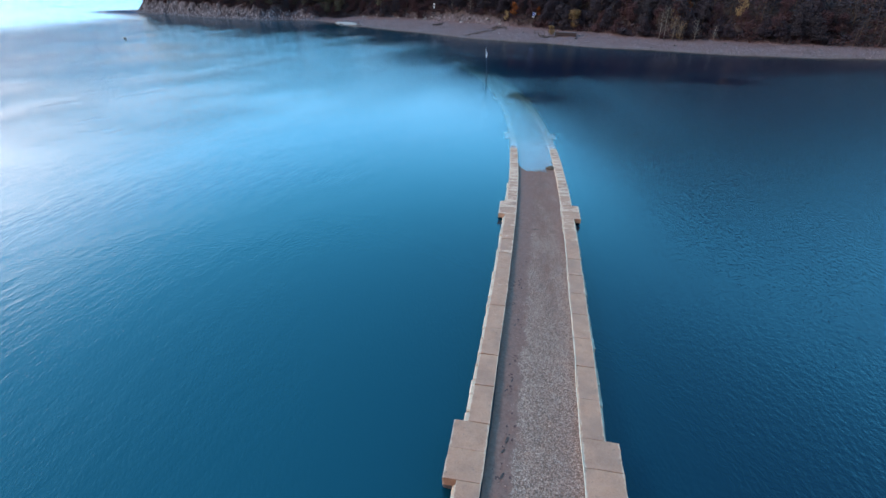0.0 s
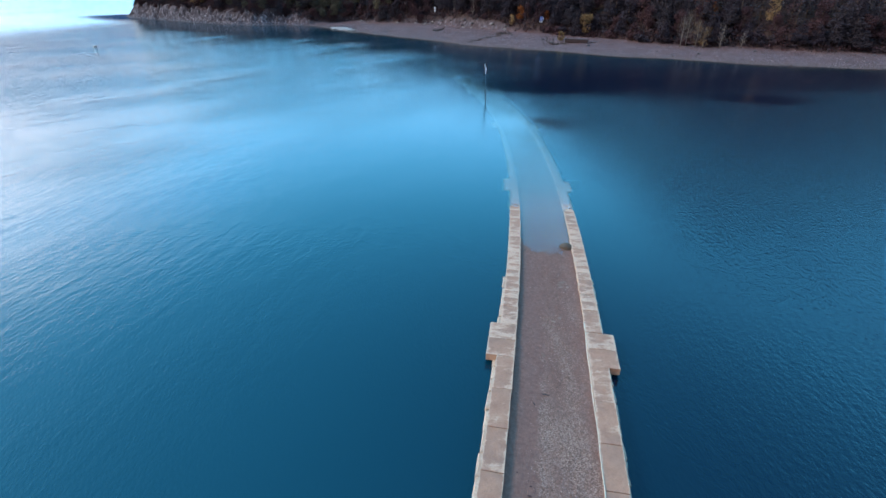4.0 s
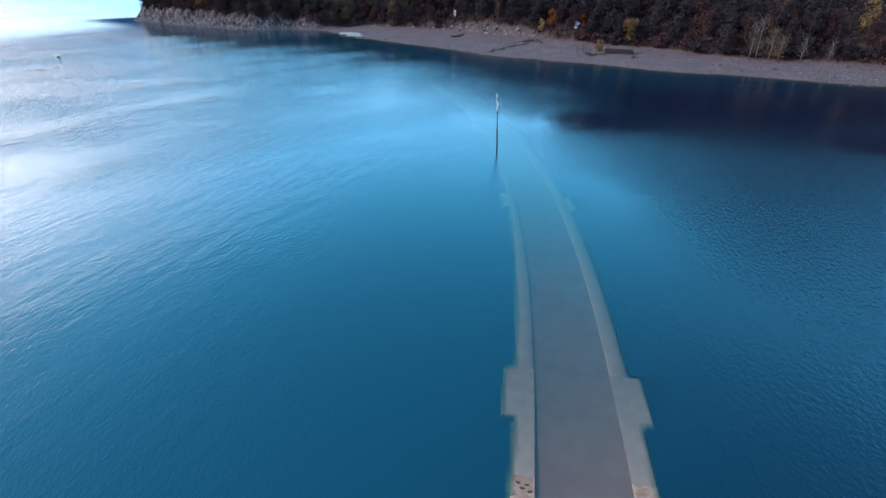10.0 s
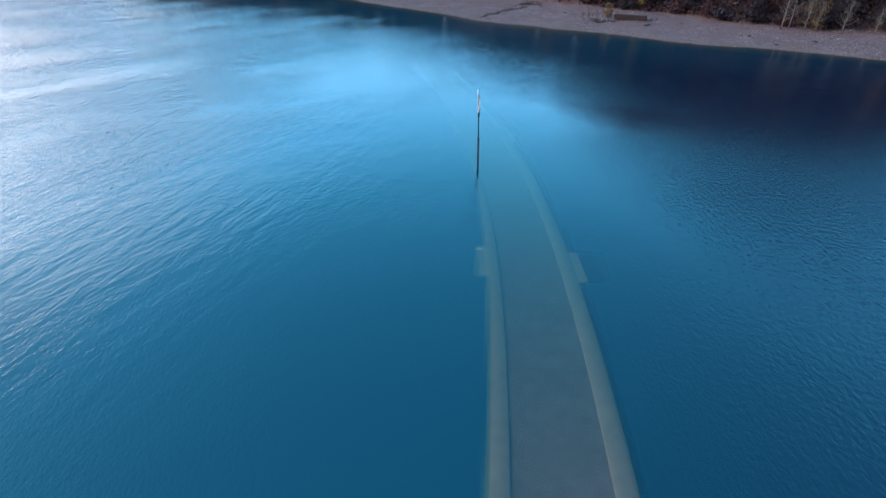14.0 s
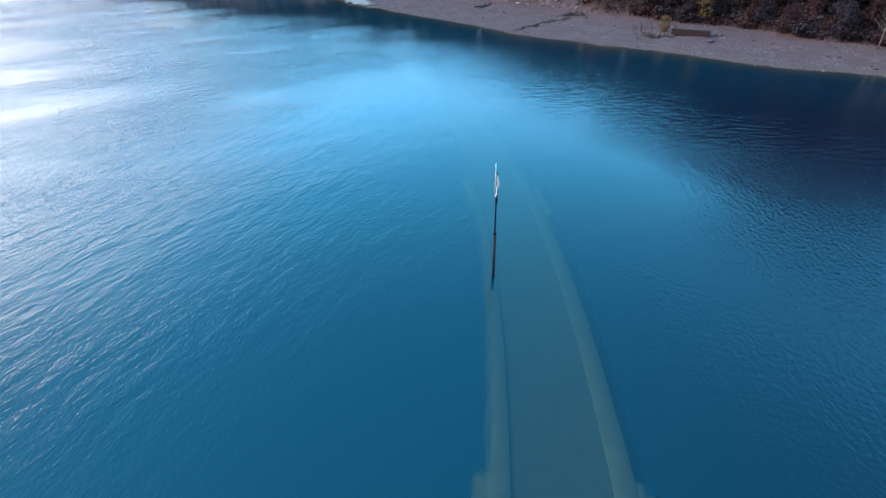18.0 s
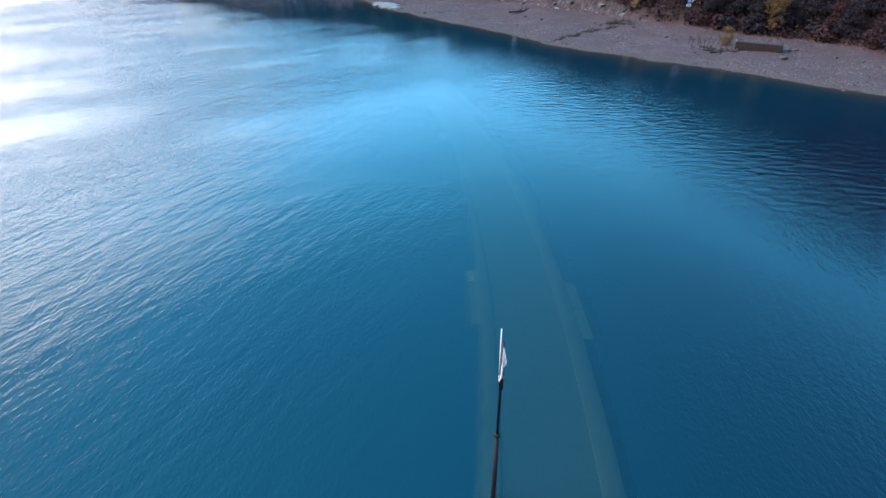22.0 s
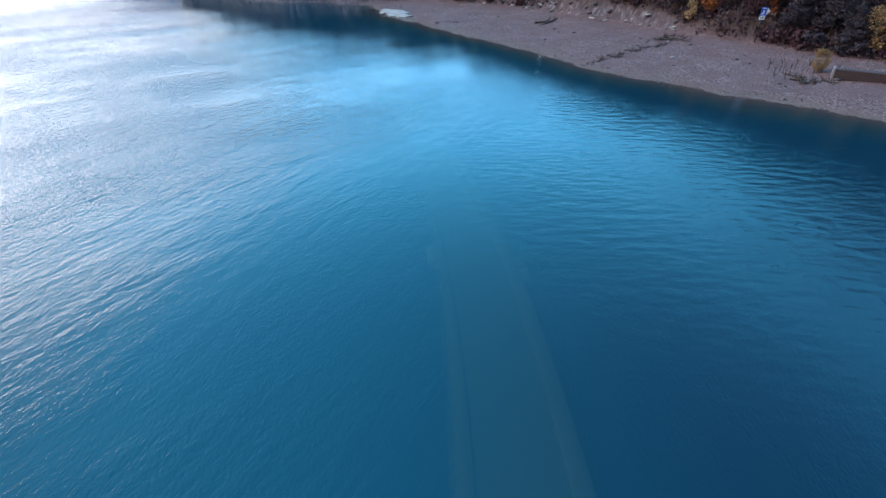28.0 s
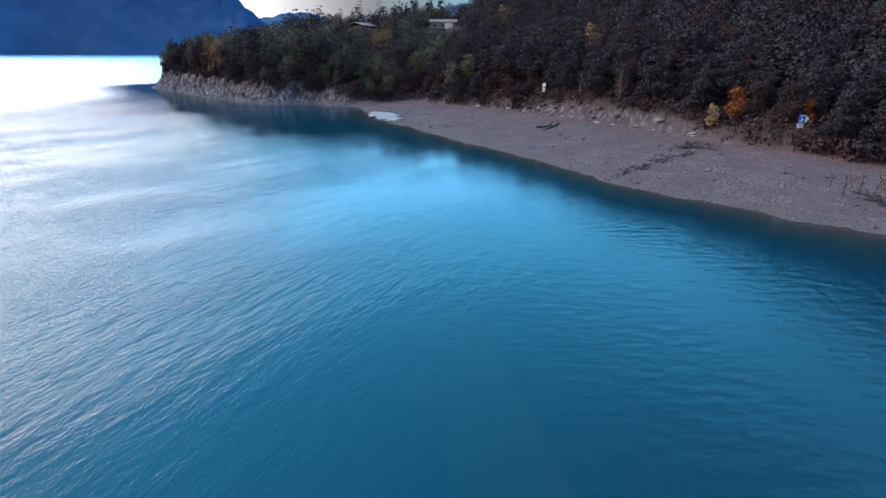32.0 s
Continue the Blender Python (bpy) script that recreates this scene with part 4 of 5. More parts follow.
for y, ac in ((26.6, -2.0), (26.75, -1.85), (26.5, -1.75), (26.8, -2.15), (26.4, 2.1), (26.7, 1.95), (26.55, 2.2)):
    y -= 0.6
    m = on_deck(y, ac, deck_z(y) + 0.01)
    thing("debris", m @ pose(0, 0, 0, 0, 0, 90 * ac) @ Matrix.Diagonal((0.2, 0.1, 0.08, 1)), "dark twig scrap at the waterline", "debris", "debris at the waterline", data=rnd.choice(dark_bits))


# ---- marker pole on the drowned coping ----
pole = thing("marker_pole", Matrix.Translation((1.88, 64.45, -0.75)) @ Euler((radians(-12.5), radians(-2.2), 0)).to_matrix().to_4x4(),
             "tall dark steel pole with a white rag in the lake", "pole")


def tube_part(name, a, b, ra, rb, material, parent, label="", sides=10):
    return part(name, mesh_from(name, *tube([a, b], [ra, rb], sides), material, True), parent, label=label)


tube_part("socket", (0, 0, 0), (0, 0, 3.0), 0.075, 0.07, M_RUST, pole, "thick rusty steel socket")
tube_part("collar", (0, 0, 2.96), (0, 0, 3.06), 0.095, 0.095, M_RUST, pole)
tube_part("mast", (0, 0, 3.0), (0, 0, 6.05), 0.042, 0.04, M_STEEL, pole)
tube_part("sleeve", (0.01, 0, 4.55), (0.01, 0, 5.15), 0.066, 0.066, M_STEEL, pole)
tube_part("red_band", (0.01, 0, 4.92), (0.01, 0, 4.98), 0.078, 0.078, M_RED, pole, "faded red tape")
tube_part("rod", (-0.06, 0, 5.05), (-0.07, 0, 6.42), 0.018, 0.015, M_WHITE, pole, "white rod tied to the mast")
cloth_v, cloth_f = [], []
for j in range(13):
    f = j / 12
    w = 0.035 + 0.05 * math.sin(f * math.pi) ** 0.7 + 0.035 * math.sin(f * 9)
    for i in range(7):
        u = i / 6
        cloth_v.append((0.03 + u * w * (0.6 + 0.5 * f) - 0.10 * (1 - f) ** 2, 0.05 * math.sin(u * 5 + f * 7) - 0.06, 4.92 + f * 0.98 - 0.18 * u * f - 0.10 * u))
for j in range(12):
    for i in range(6):
        a = j * 7 + i
        cloth_f.append((a, a + 1, a + 8, a + 7))
rag = part("rag", mesh_from("rag", cloth_v, cloth_f, M_CLOTH, True), pole, label="torn white rag")
sol = rag.modifiers.new("thickness", "SOLIDIFY")
sol.thickness = 0.012

# ---- buoy ----
buoy = thing("buoy", pose(-99.5, 131.0, 0.0), "small dark mooring buoy floating on the lake", "buoy")
bm = bmesh.new()
bmesh.ops.create_uvsphere(bm, u_segments=16, v_segments=10, radius=0.36)
for v in bm.verts:
    v.co.z = v.co.z * 0.9 + 0.12
part("float", bm_mesh("float", bm, M_BUOY, True), buoy)
tube_part("ring", (0, 0, 0.38), (0, 0, 0.58), 0.05, 0.05, M_STEEL, buoy)


# ---- signs on the bank ----
def board(name, pts, thick, material, parent, y=0.0, label=""):
    """A flat plate from an outline in x and z."""
    n = len(pts)
    vs = [(x, y - thick / 2, z) for x, z in pts] + [(x, y + thick / 2, z) for x, z in pts]
    fs = [tuple(range(n)), tuple(range(2 * n - 1, n - 1, -1))] + [(i, i + n, (i + 1) % n + n, (i + 1) % n) for i in range(n)]
    return part(name, mesh_from(name, vs, fs, material), parent, label=label)


def rect(x0, z0, x1, z1):
    return [(x0, z0), (x1, z0), (x1, z1), (x0, z1)]


SIGN_X, SIGN_Y = 23.1, 166.2
zg = height(SIGN_X, SIGN_Y)
sign = thing("navigation_sign", pose(SIGN_X, SIGN_Y, zg, 0, 0, 16), "blue and white boating sign with a white arrow on a post", "sign")
s0 = 5.5 - zg
tube_part("post", (0.0, 0.10, -0.4), (0.0, 0.10, s0 + 1.7), 0.05, 0.05, M_STEEL, sign)
board("blue_panel", rect(-0.4292, s0 + 0.533, 0.4292, s0 + 1.702), 0.05, M_BLUE, sign, 0.0, "blue enamel panel")
board("arrow", [(0.444, s0 + 0.629), (0.925, s0 + 1.147), (0.444, s0 + 1.628)], 0.05, M_WHITE, sign, 0.0, "white arrow point")
board("lower_panel", rect(-0.4292, s0, 0.37, s0 + 0.488), 0.05, M_WHITE, sign, 0.0, "white plate")
board("symbol", [(-0.311, s0 + 0.74), (0.037, s0 + 0.851), (0.281, s0 + 1.11), (0.074, s0 + 1.073), (-0.037, s0 + 1.295), (-0.163, s0 + 1.273), (-0.089, s0 + 0.999), (-0.311, s0 + 0.888)], 0.02, M_WHITE, sign, -0.034)
board("symbol", rect(-0.296, s0 + 1.495, 0.296, s0 + 1.598), 0.02, M_WHITE, sign, -0.034)
board("symbol", rect(-0.3108, s0 + 0.607, 0.296, s0 + 0.666), 0.02, M_WHITE, sign, -0.034)
board("text_bar", rect(-0.3108, s0 + 0.281, 0.2516, s0 + 0.355), 0.02, M_STEEL, sign, -0.034)
board("text_bar", rect(-0.3108, s0 + 0.133, 0.148, s0 + 0.192), 0.02, M_STEEL, sign, -0.034)

px, py = -12.6, 206.5
zg = height(px, py)
sign2 = thing("notice_post", pose(px, py, zg, 0, 0, 0), "dark post with two small white notice plates at the wood's edge", "sign")
tube_part("post", (0, 0.08, -0.4), (0, 0.08, 3.6), 0.06, 0.05, M_STEEL, sign2)
board("upper_plate", rect(-0.34, 2.85, 0.34, 3.6), 0.05, M_WHITE, sign2)
board("lower_plate", rect(-0.32, 2.2, 0.32, 2.65), 0.05, M_WHITE, sign2)
board("bottom_plate", rect(-0.32, 1.8, 0.32, 2.05), 0.05, M_WHITE, sign2)

# ---- concrete block, logs and rocks on the beach ----
ang = math.degrees(math.atan2(145.4 - 147.4, 33.9 - 27.8))
bx, by = 31.0, 147.2
block = thing("concrete_block", pose(bx, by, height(bx, by) + 0.38, 0, 0, ang), "long low weathered concrete block lying on the beach", "concrete block")
part("body", bm_mesh("body", box_bm(6.4, 1.7, 1.1, 0.06, 0.03, 3, 3), M_CONCRETE), block)
part("end_wall", bm_mesh("end_wall", box_bm(0.2, 1.75, 1.25, 0.04, 0.03, 1, 4, (-3.31, 0, 0.05)), M_PALEROCK), block, label="pale broken concrete end")


def log(x, y, length, radius, turn, tilt, label, seed):
    rr = random.Random(seed)
    pts, rad = [], []
    for k in range(9):
        f = k / 8
        pts.append((f * length - length / 2, 0.10 * math.sin(f * 4 + seed) * length * 0.2, 0.05 * math.sin(f * 6 + seed)))
        rad.append(radius * (1 - 0.45 * f) * rr.uniform(0.85, 1.1))
    pieces = [tube(pts, rad, 8)]
    for k in range(rr.randint(2, 4)):
        f = rr.uniform(0.3, 0.9)
        p = Vector(((f - 0.5) * length, 0, 0))
        d = Vector((rr.uniform(0.2, 1), rr.uniform(-1, 1), rr.uniform(0.1, 0.9))).normalized() * rr.uniform(0.4, 1.2)
        pieces.append(tube([p, p + d * 0.5, p + d + Vector((0, 0, 0.1))], [radius * 0.4, radius * 0.3, radius * 0.12], 6))
    return thing("log", pose(x, y, height(x, y) + radius * 0.8, 0, -tilt, turn), label, "log", "driftwood on the beach", data=mesh_from("log", *joined(*pieces), M_DRIFT, True))


log(-9.8, 187.8, 6.5, 0.24, 62, 10, "long grey driftwood trunk leaning on the beach", 1)
log(-11.0, 189.0, 3.5, 0.2, 40, 4, "grey driftwood trunk beside another", 2)
for k in range(26):
    log(rnd.gauss(11.2, 1.9), rnd.gauss(170.3, 1.3), rnd.uniform(0.7, 2.4), rnd.uniform(0.05, 0.13), rnd.uniform(-80, 80), rnd.uniform(-6, 8), "dark driftwood branch in a heap on the beach", 10 + k)
for k in range(44):
    f = rnd.random() ** 1.4
    log(10 - 11.5 * f + rnd.gauss(0, 0.6), 166.5 - 13.5 * f + rnd.gauss(0, 0.5), rnd.uniform(0.5, 1.7), rnd.uniform(0.035, 0.09), rnd.uniform(20, 80), 0, "thin driftwood stick along the drift line", 60 + k)
for k in range(14):
    log(rnd.uniform(23.5, 28.0), rnd.uniform(146, 149.5), rnd.uniform(0.8, 2.6), rnd.uniform(0.05, 0.12), rnd.uniform(0, 180), rnd.uniform(-4, 10), "dark driftwood branch beside the concrete block", 90 + k)

rock_meshes = [rock_mesh("rock", 70 + k, M_ROCK, 0.65) for k in range(6)]
pale_meshes = [rock_mesh("rock", 90 + k, M_PALEROCK, 0.6) for k in range(4)]
thing("boulder", pose(33.2, 142.2, height(33.2, 142.2) + 0.15, 0, 0, 30) @ Matrix.Diagonal((1.2, 0.9, 0.9, 1)), "rounded grey boulder on the gravel beach", "rock", data=rock_meshes[0])
n = 0
while n < 190:
    x, y = rnd.uniform(-62, 105), rnd.uniform(106, 232)
    p = np.array([x]), np.array([y])
    z, past_, rk, d = (float(v[0]) for v in land(*p))
    if not (-0.5 < d and past_ < 0.8 and x > -60):
        continue
    s = rnd.choice((0.25, 0.3, 0.4, 0.6)) * rnd.uniform(0.7, 1.2)
    thing("rock", pose(x, y, z + s * 0.08, rnd.uniform(-15, 15), 0, rnd.uniform(0, 360)) @ Matrix.Diagonal((s * 1.25, s, s, 1)),
          "grey stone on the gravel beach", "rock", "rocks on the beach", data=rnd.choice(rock_meshes if rnd.random() < 0.92 else pale_meshes))
    n += 1
# broken pale ledge at the point, rocks at the foot of the headland and bluff
ledge_meshes = [rock_mesh("ledge_rock", 140 + k, M_WHITEROCK, 0.4, 3) for k in range(4)]
for k in range(110):
    f = rnd.random()
    x, y = -55.0 + 11 * f + rnd.gauss(0, 0.6), 209.6 + rnd.uniform(-1.4, 4.0 - 2.0 * f) - 10.5 * f
    zz, past_, rk, d = (float(v[0]) for v in land(np.array([x]), np.array([y])))
    if d < 0.2:
        continue
    s = rnd.uniform(0.7, 2.0)
    thing("ledge_rock", pose(x, y, zz + 0.03 * s, rnd.uniform(-6, 6), rnd.uniform(-6, 6), rnd.uniform(0, 360)) @ Matrix.Diagonal((s * 1.9, s, s * 0.8, 1)),
          "pale limestone slab on the point", "rock", "pale rocks on the point", data=rnd.choice(ledge_meshes))
# broken rock along the eroded bank
n = 0
while n < 80:
    x = rnd.uniform(-50, 15)
    y = rnd.uniform(165, 235)
    zz, past_, rk, d = (float(v[0]) for v in land(np.array([x]), np.array([y])))
    if not -0.8 < past_ < 1.6 or (x < -20 and rnd.random() < 0.5):
        continue
    s = rnd.uniform(0.35, 1.15)
    thing("bank_rock", pose(x, y, zz + 0.05, rnd.uniform(-20, 20), rnd.uniform(-20, 20), rnd.uniform(0, 360)) @ Matrix.Diagonal((s * 1.2, s, s, 1)),
          "broken rock in the eroded bank", "rock", "rocks of the bank", data=rnd.choice(ledge_meshes + pale_meshes if rnd.random() < 0.45 else rock_meshes))
    n += 1
SHORE_CLIFF = [(-67, 226), (-79, 229), (-92.8, 224), (-110, 230), (-156, 260), (-176, 274), (-183, 282)]
crag_meshes = [rock_mesh("crag", 120 + k, M_PALEROCK if k % 4 == 0 else M_ROCK, 1.3, 2) for k in range(8)]
for k in range(170):
    i = rnd.randrange(len(SHORE_CLIFF) - 1)
    f = rnd.random()
    (ax, ay), (bx_, by_) = SHORE_CLIFF[i], SHORE_CLIFF[i + 1]
    if math.hypot(bx_ - ax, by_ - ay) < 40 * rnd.random():
        continue
    nrm = Vector((by_ - ay, ax - bx_)).normalized()
    dd = rnd.uniform(0.3, 7.0)
    x, y = ax + (bx_ - ax) * f - nrm.x * -dd, ay + (by_ - ay) * f - nrm.y * -dd
    z, past_, rk, d = (float(v[0]) for v in land(np.array([x]), np.array([y])))
    if d < 0.2:
        x, y = ax + (bx_ - ax) * f - nrm.x * dd, ay + (by_ - ay) * f - nrm.y * dd
        z, past_, rk, d = (float(v[0]) for v in land(np.array([x]), np.array([y])))
    if d < 0.2:
        continue
    s = rnd.uniform(0.4, 1.15) * (0.7 if d < 2 else 1)
    thing("crag", pose(x, y, z - 0.1 * s, rnd.uniform(-15, 15), rnd.uniform(-15, 15), rnd.uniform(0, 360)) @ Matrix.Diagonal((s * 1.1, s * 0.8, s * (0.5 if d < 2 else 1.35), 1)),
          "grey limestone crag of the headland cliff", "rock", "crags of the headland", data=rnd.choice(crag_meshes))

spots = []
r = np.random.RandomState(9)
cand = np.stack([r.uniform(-60, 110, 110000), r.uniform(104, 222, 110000)], 1)
z, past_, rk, d = land(cand[:, 0], cand[:, 1])
band = 0.5 + 0.5 * wave_noise(cand[:, 0], cand[:, 1], 0.3, 21)
keep = (d > -1.0) & (past_ < 0.5) & (cand[:, 0] > -58) & (r.uniform(0, 1, len(d)) < 0.25 + 0.75 * np.clip(band + np.exp(-np.abs(d - 2.5) / 2), 0, 1))
for (x, y), zz in zip(cand[keep][:25000], z[keep][:25000]):
    spots.append((x, y, zz + 0.03, r.uniform(0.08, 0.20) * (1.8 if r.uniform() < 0.04 else 1) * (1.5 if x > 60 else 1)))
tagged(new("beach_stones", pebble_field("beach_stones", spots, M_SHINGLE, 12)), "loose grey shingle stones on the beach", "stones", kind="stuff")


# ---- trees ----
def leaf_cards(blobs, count, size, seed, droop=0.0):
    """Small folded leaf clumps, spread over the shells of several blobs (x, y, z, radius, flatness)."""
    r = np.random.RandomState(seed)
    b = np.asarray(blobs, float)
    w = b[:, 3] ** 2
    pick = r.choice(len(b), count, p=w / w.sum())
    v = r.normal(size=(count, 3))
    v /= np.linalg.norm(v, axis=1)[:, None]
    rad = b[pick, 3] * (0.55 + 0.5 * r.uniform(size=count) ** 0.6)
    c = b[pick, :3] + v * rad[:, None] * np.stack([np.ones(count), np.ones(count), b[pick, 4]], 1)
    n = 0.45 * v + r.normal(scale=0.55, size=(count, 3)) + (0, 0, 0.25)
    n /= np.linalg.norm(n, axis=1)[:, None]
    t = np.cross(n, r.normal(size=(count, 3)))
    t /= np.linalg.norm(t, axis=1)[:, None]
    u = np.cross(n, t)
    s = size * r.uniform(0.6, 1.35, count)[:, None]
    p0, p1 = c - t * s * 0.6 - u * s * 0.35, c + t * s * 0.6 - u * s * 0.3
    p2 = c + u * s * 0.75 - n * s * 0.2
    co = np.stack([p0, p1, p2], 1)
    co[:, :, 2] -= droop * r.uniform(size=(count, 1))
    return co.reshape(-1, 3), np.arange(count * 3).reshape(-1, 3)


def pine_blobs(seed, h):
    rr = random.Random(seed)
    out = []
    n = 9
    for k in range(n):
        f = 0.24 + 0.74 * k / (n - 1)
        spread = h * 0.20 * (1 - f) ** 0.6 + 0.25
        for q in range(3 if k < n - 2 else 1):
            a = rr.uniform(0, 6.28)
            out.append((math.cos(a) * spread * 0.75, math.sin(a) * spread * 0.75, f * h, spread * rr.uniform(0.6, 0.95), 0.6))
    return out


def round_blobs(seed, h, wide=0.28):
    rr = random.Random(seed)
    out = []
    for k in range(20):
        f = rr.uniform(0.17, 0.95)
        spread = h * wide * math.sin(min(1, (f - 0.05) / 0.95) * math.pi) ** 0.6
        a = rr.uniform(0, 6.28)
        out.append((math.cos(a) * spread * rr.uniform(0.2, 1.0), math.sin(a) * spread * rr.uniform(0.2, 1.0), f * h, h * 0.115 * rr.uniform(0.55, 1.35), 1.1))
    return out


def trunk_pieces(seed, h, radius, limbs, low=0.3, reach=0.22):
    rr = random.Random(seed)
    lean = (rr.uniform(-0.03, 0.03) * h, rr.uniform(-0.03, 0.03) * h)
    pts = [(lean[0] * f * f, lean[1] * f * f, f * h * 0.94 - 0.3) for f in (0, 0.25, 0.5, 0.75, 1)]
    pieces = [tube(pts, [radius * (1.15 - f) for f in (0, 0.25, 0.5, 0.75, 1)], 7)]
    for k in range(limbs):
        f = rr.uniform(low, 0.92)
        a = rr.uniform(0, 6.28)
        ln = h * reach * (1.15 - f) * rr.uniform(0.7, 1.3)
        p = Vector((lean[0] * f * f, lean[1] * f * f, f * h * 0.94 - 0.3))
        q = p + Vector((math.cos(a) * ln * 0.6, math.sin(a) * ln * 0.6, ln * 0.35))
        e = p + Vector((math.cos(a + 0.2) * ln, math.sin(a + 0.2) * ln, ln * 0.75))
        pieces.append(tube([p, q, e], [radius * 0.4 * (1.1 - f), radius * 0.26 * (1.1 - f), radius * 0.1], 5, False))
    return joined(*pieces)


KINDS = {
    "pine_tree": (M_PINE, M_BARK, 11.0, lambda s, h: pine_blobs(s, h), 3500, 0.255, "dark green pine on the hillside", 5),
    "oak_tree": (M_OLIVE, M_BARK, 8.5, lambda s, h: round_blobs(s, h), 3100, 0.20, "dull olive broadleaf tree in late autumn", 3),
    "russet_tree": (M_RUSSET, M_BARK, 7.5, lambda s, h: round_blobs(s, h, 0.26), 2800, 0.19, "russet-brown broadleaf tree in late autumn", 3),
    "yellow_tree": (M_YELLOW, M_BIRCH, 8.5, lambda s, h: round_blobs(s, h, 0.22), 2600, 0.20, "yellow-leaved tree in autumn at the wood's edge", 2),
    "orange_tree": (M_ORANGE, M_BARK, 7.5, lambda s, h: round_blobs(s, h, 0.24), 1800, 0.24, "bright orange autumn tree among the pines", 2),
}
stock = {}
for kind, (leaf, bark, h, blobs, count, size, label, variants) in KINDS.items():
    stock[kind] = []
    for k in range(variants):
        seed = len(kind) * 31 + k
        co, fa = leaf_cards(blobs(seed, h), count, size, seed)
        crown = fast_mesh("crown", co, fa, leaf)
        float_layer(crown, "tint", np.full(len(co), 0.3 + 0.4 * k / max(1, variants - 1)))
        tv, tf = trunk_pieces(seed, h, 0.17, 9)
        far_co, _ = leaf_cards(blobs(seed, h), int(count * 0.42), size * 1.25, seed + 500)
        stock[kind].append((crown, mesh_from("trunk", tv, tf, bark, True), far_co, fa))


def tree(kind, x, y, scale, turn, label="", group="trees at the wood's edge", wide=1.0):
    crown, trunk, _, _ = rnd.choice(stock[kind])
    ob = thing(kind, pose(x, y, height(x, y), 0, 0, turn) @ Matrix.Diagonal((scale * wide, scale * wide, scale, 1)), label or KINDS[kind][6], "tree", group)
    part("trunk", trunk, ob)
    part("crown", crown, ob)
    return ob


rnd = random.Random(77)
HOUSES = [(-62.5, 317, 14, 10.5, 8.0, 23.4), (-93.3, 303, 75, 10, 7, 21.6)]     # x, y, turn, length, depth, ground height
ACCENTS = [("orange_tree", -16.1, 235.6, 1.05, "bright orange autumn tree among the pines"), ("yellow_tree", -33.3, 290.0, 1.0, "yellow-brown tree among the pines"),
           ("yellow_tree", -3.2, 224.9, 0.85, "dull yellow tree among the pines"), ("russet_tree", 19.5, 194.8, 1.0, "russet tree among the pines"),
           ("orange_tree", 17.5, 175.7, 0.68, "orange-red autumn tree at the wood's edge"), ("yellow_tree", 14.8, 176.5, 0.42, "yellow-green bush at the wood's edge"),
           ("orange_tree", 25.2, 170.3, 0.42, "orange-yellow autumn bush behind the boating sign"), ("yellow_tree", -66.5, 255.5, 1.1, "tall yellow tree on the hillside"),
           ("yellow_tree", -69.5, 257.0, 0.9, "tall yellow tree on the hillside")]     # kind, x, y, scale, label
VISTA = Vector((-6.4, 89.0))


def headroom(x, y):
    """How tall a tree may stand: low where the houses look out over the wood to the lake."""
    d = Vector((x, y)) - VISTA
    for (hx, hy, turn, lx, ly, hz), low in zip(HOUSES, (0.3, 2.2)):
        h = Vector((hx, hy)) - VISTA
        along = d.dot(h.normalized())
        aside = abs(d.x * h.y - d.y * h.x) / h.length
        if along < h.length + 7 and aside < lx * 0.58 + 1.0 and along > 60:
            return 14.5 + (hz - 14.5 + low) * along / h.length - height(x, y)
    return 99.0


def blocked(x, y):
    if math.hypot(x - SIGN_X, y - SIGN_Y) < 3.0 or (abs(x - SIGN_X + 2) < 3.2 and SIGN_Y - 14 < y < SIGN_Y + 1.0):
        return True
    if math.hypot(x + 12.6, y - 206.5) < 2.5 or (abs(x + 12.6) < 2.2 and 192 < y < 206.5):
        return True
    if any(math.hypot(x - a[1], y - a[2]) < 1.5 or (abs(x - a[1]) < 1.6 and a[2] - 4 < y < a[2]) for a in ACCENTS):
        return True
    return any(math.hypot(x - h[0], y - h[1]) < 7.5 for h in HOUSES)


def bank_top(x):
    """How far past the foot of the bank plants begin: behind the bare scarp where it is steep."""
    return np.interp(x, [-45, -16, -8, 12, 17], [0.3, 0.5, 1.9, 1.9, 0.3])


# one candidate spot per cell of a loose grid over the wooded ground
cells = []
for i in range(-190, 200, 4):
    for j in range(112, 420, 4):
        cells.append((i + rnd.uniform(-1.7, 1.7), j + rnd.uniform(-1.7, 1.7)))
ca = np.array(cells)
cz, cpast, crock, cd = land(ca[:, 0], ca[:, 1])
reach = np.interp(ca[:, 0], [-190, -100, -40, 20, 60, 200], [60, 90, 110, 70, 42, 32])
order = [k for k in np.argsort(cpast) if cpast[k] > bank_top(ca[k, 0]) and cpast[k] < reach[k]]
edge_count = 0
woods = {kind: [] for kind in KINDS}


def choose(p, x):
    q = rnd.random()
    if x < -48:      # mostly broadleaf on the headland
        if p < 5:
            return "russet_tree" if q < 0.6 else "oak_tree" if q < 0.8 else "pine_tree"
        return "oak_tree" if q < 0.62 else "pine_tree" if q < 0.85 else "russet_tree"
    if x > -30:      # dark pines with russet scrub towards the sign
        return "pine_tree" if q < (0.55 if p < 7 else 0.74) else "russet_tree"
    if p < 7:
        return "pine_tree" if q < 0.40 else "oak_tree" if q < 0.62 else "russet_tree"
    return "pine_tree" if q < 0.60 else "oak_tree" if q < 0.84 else "russet_tree"


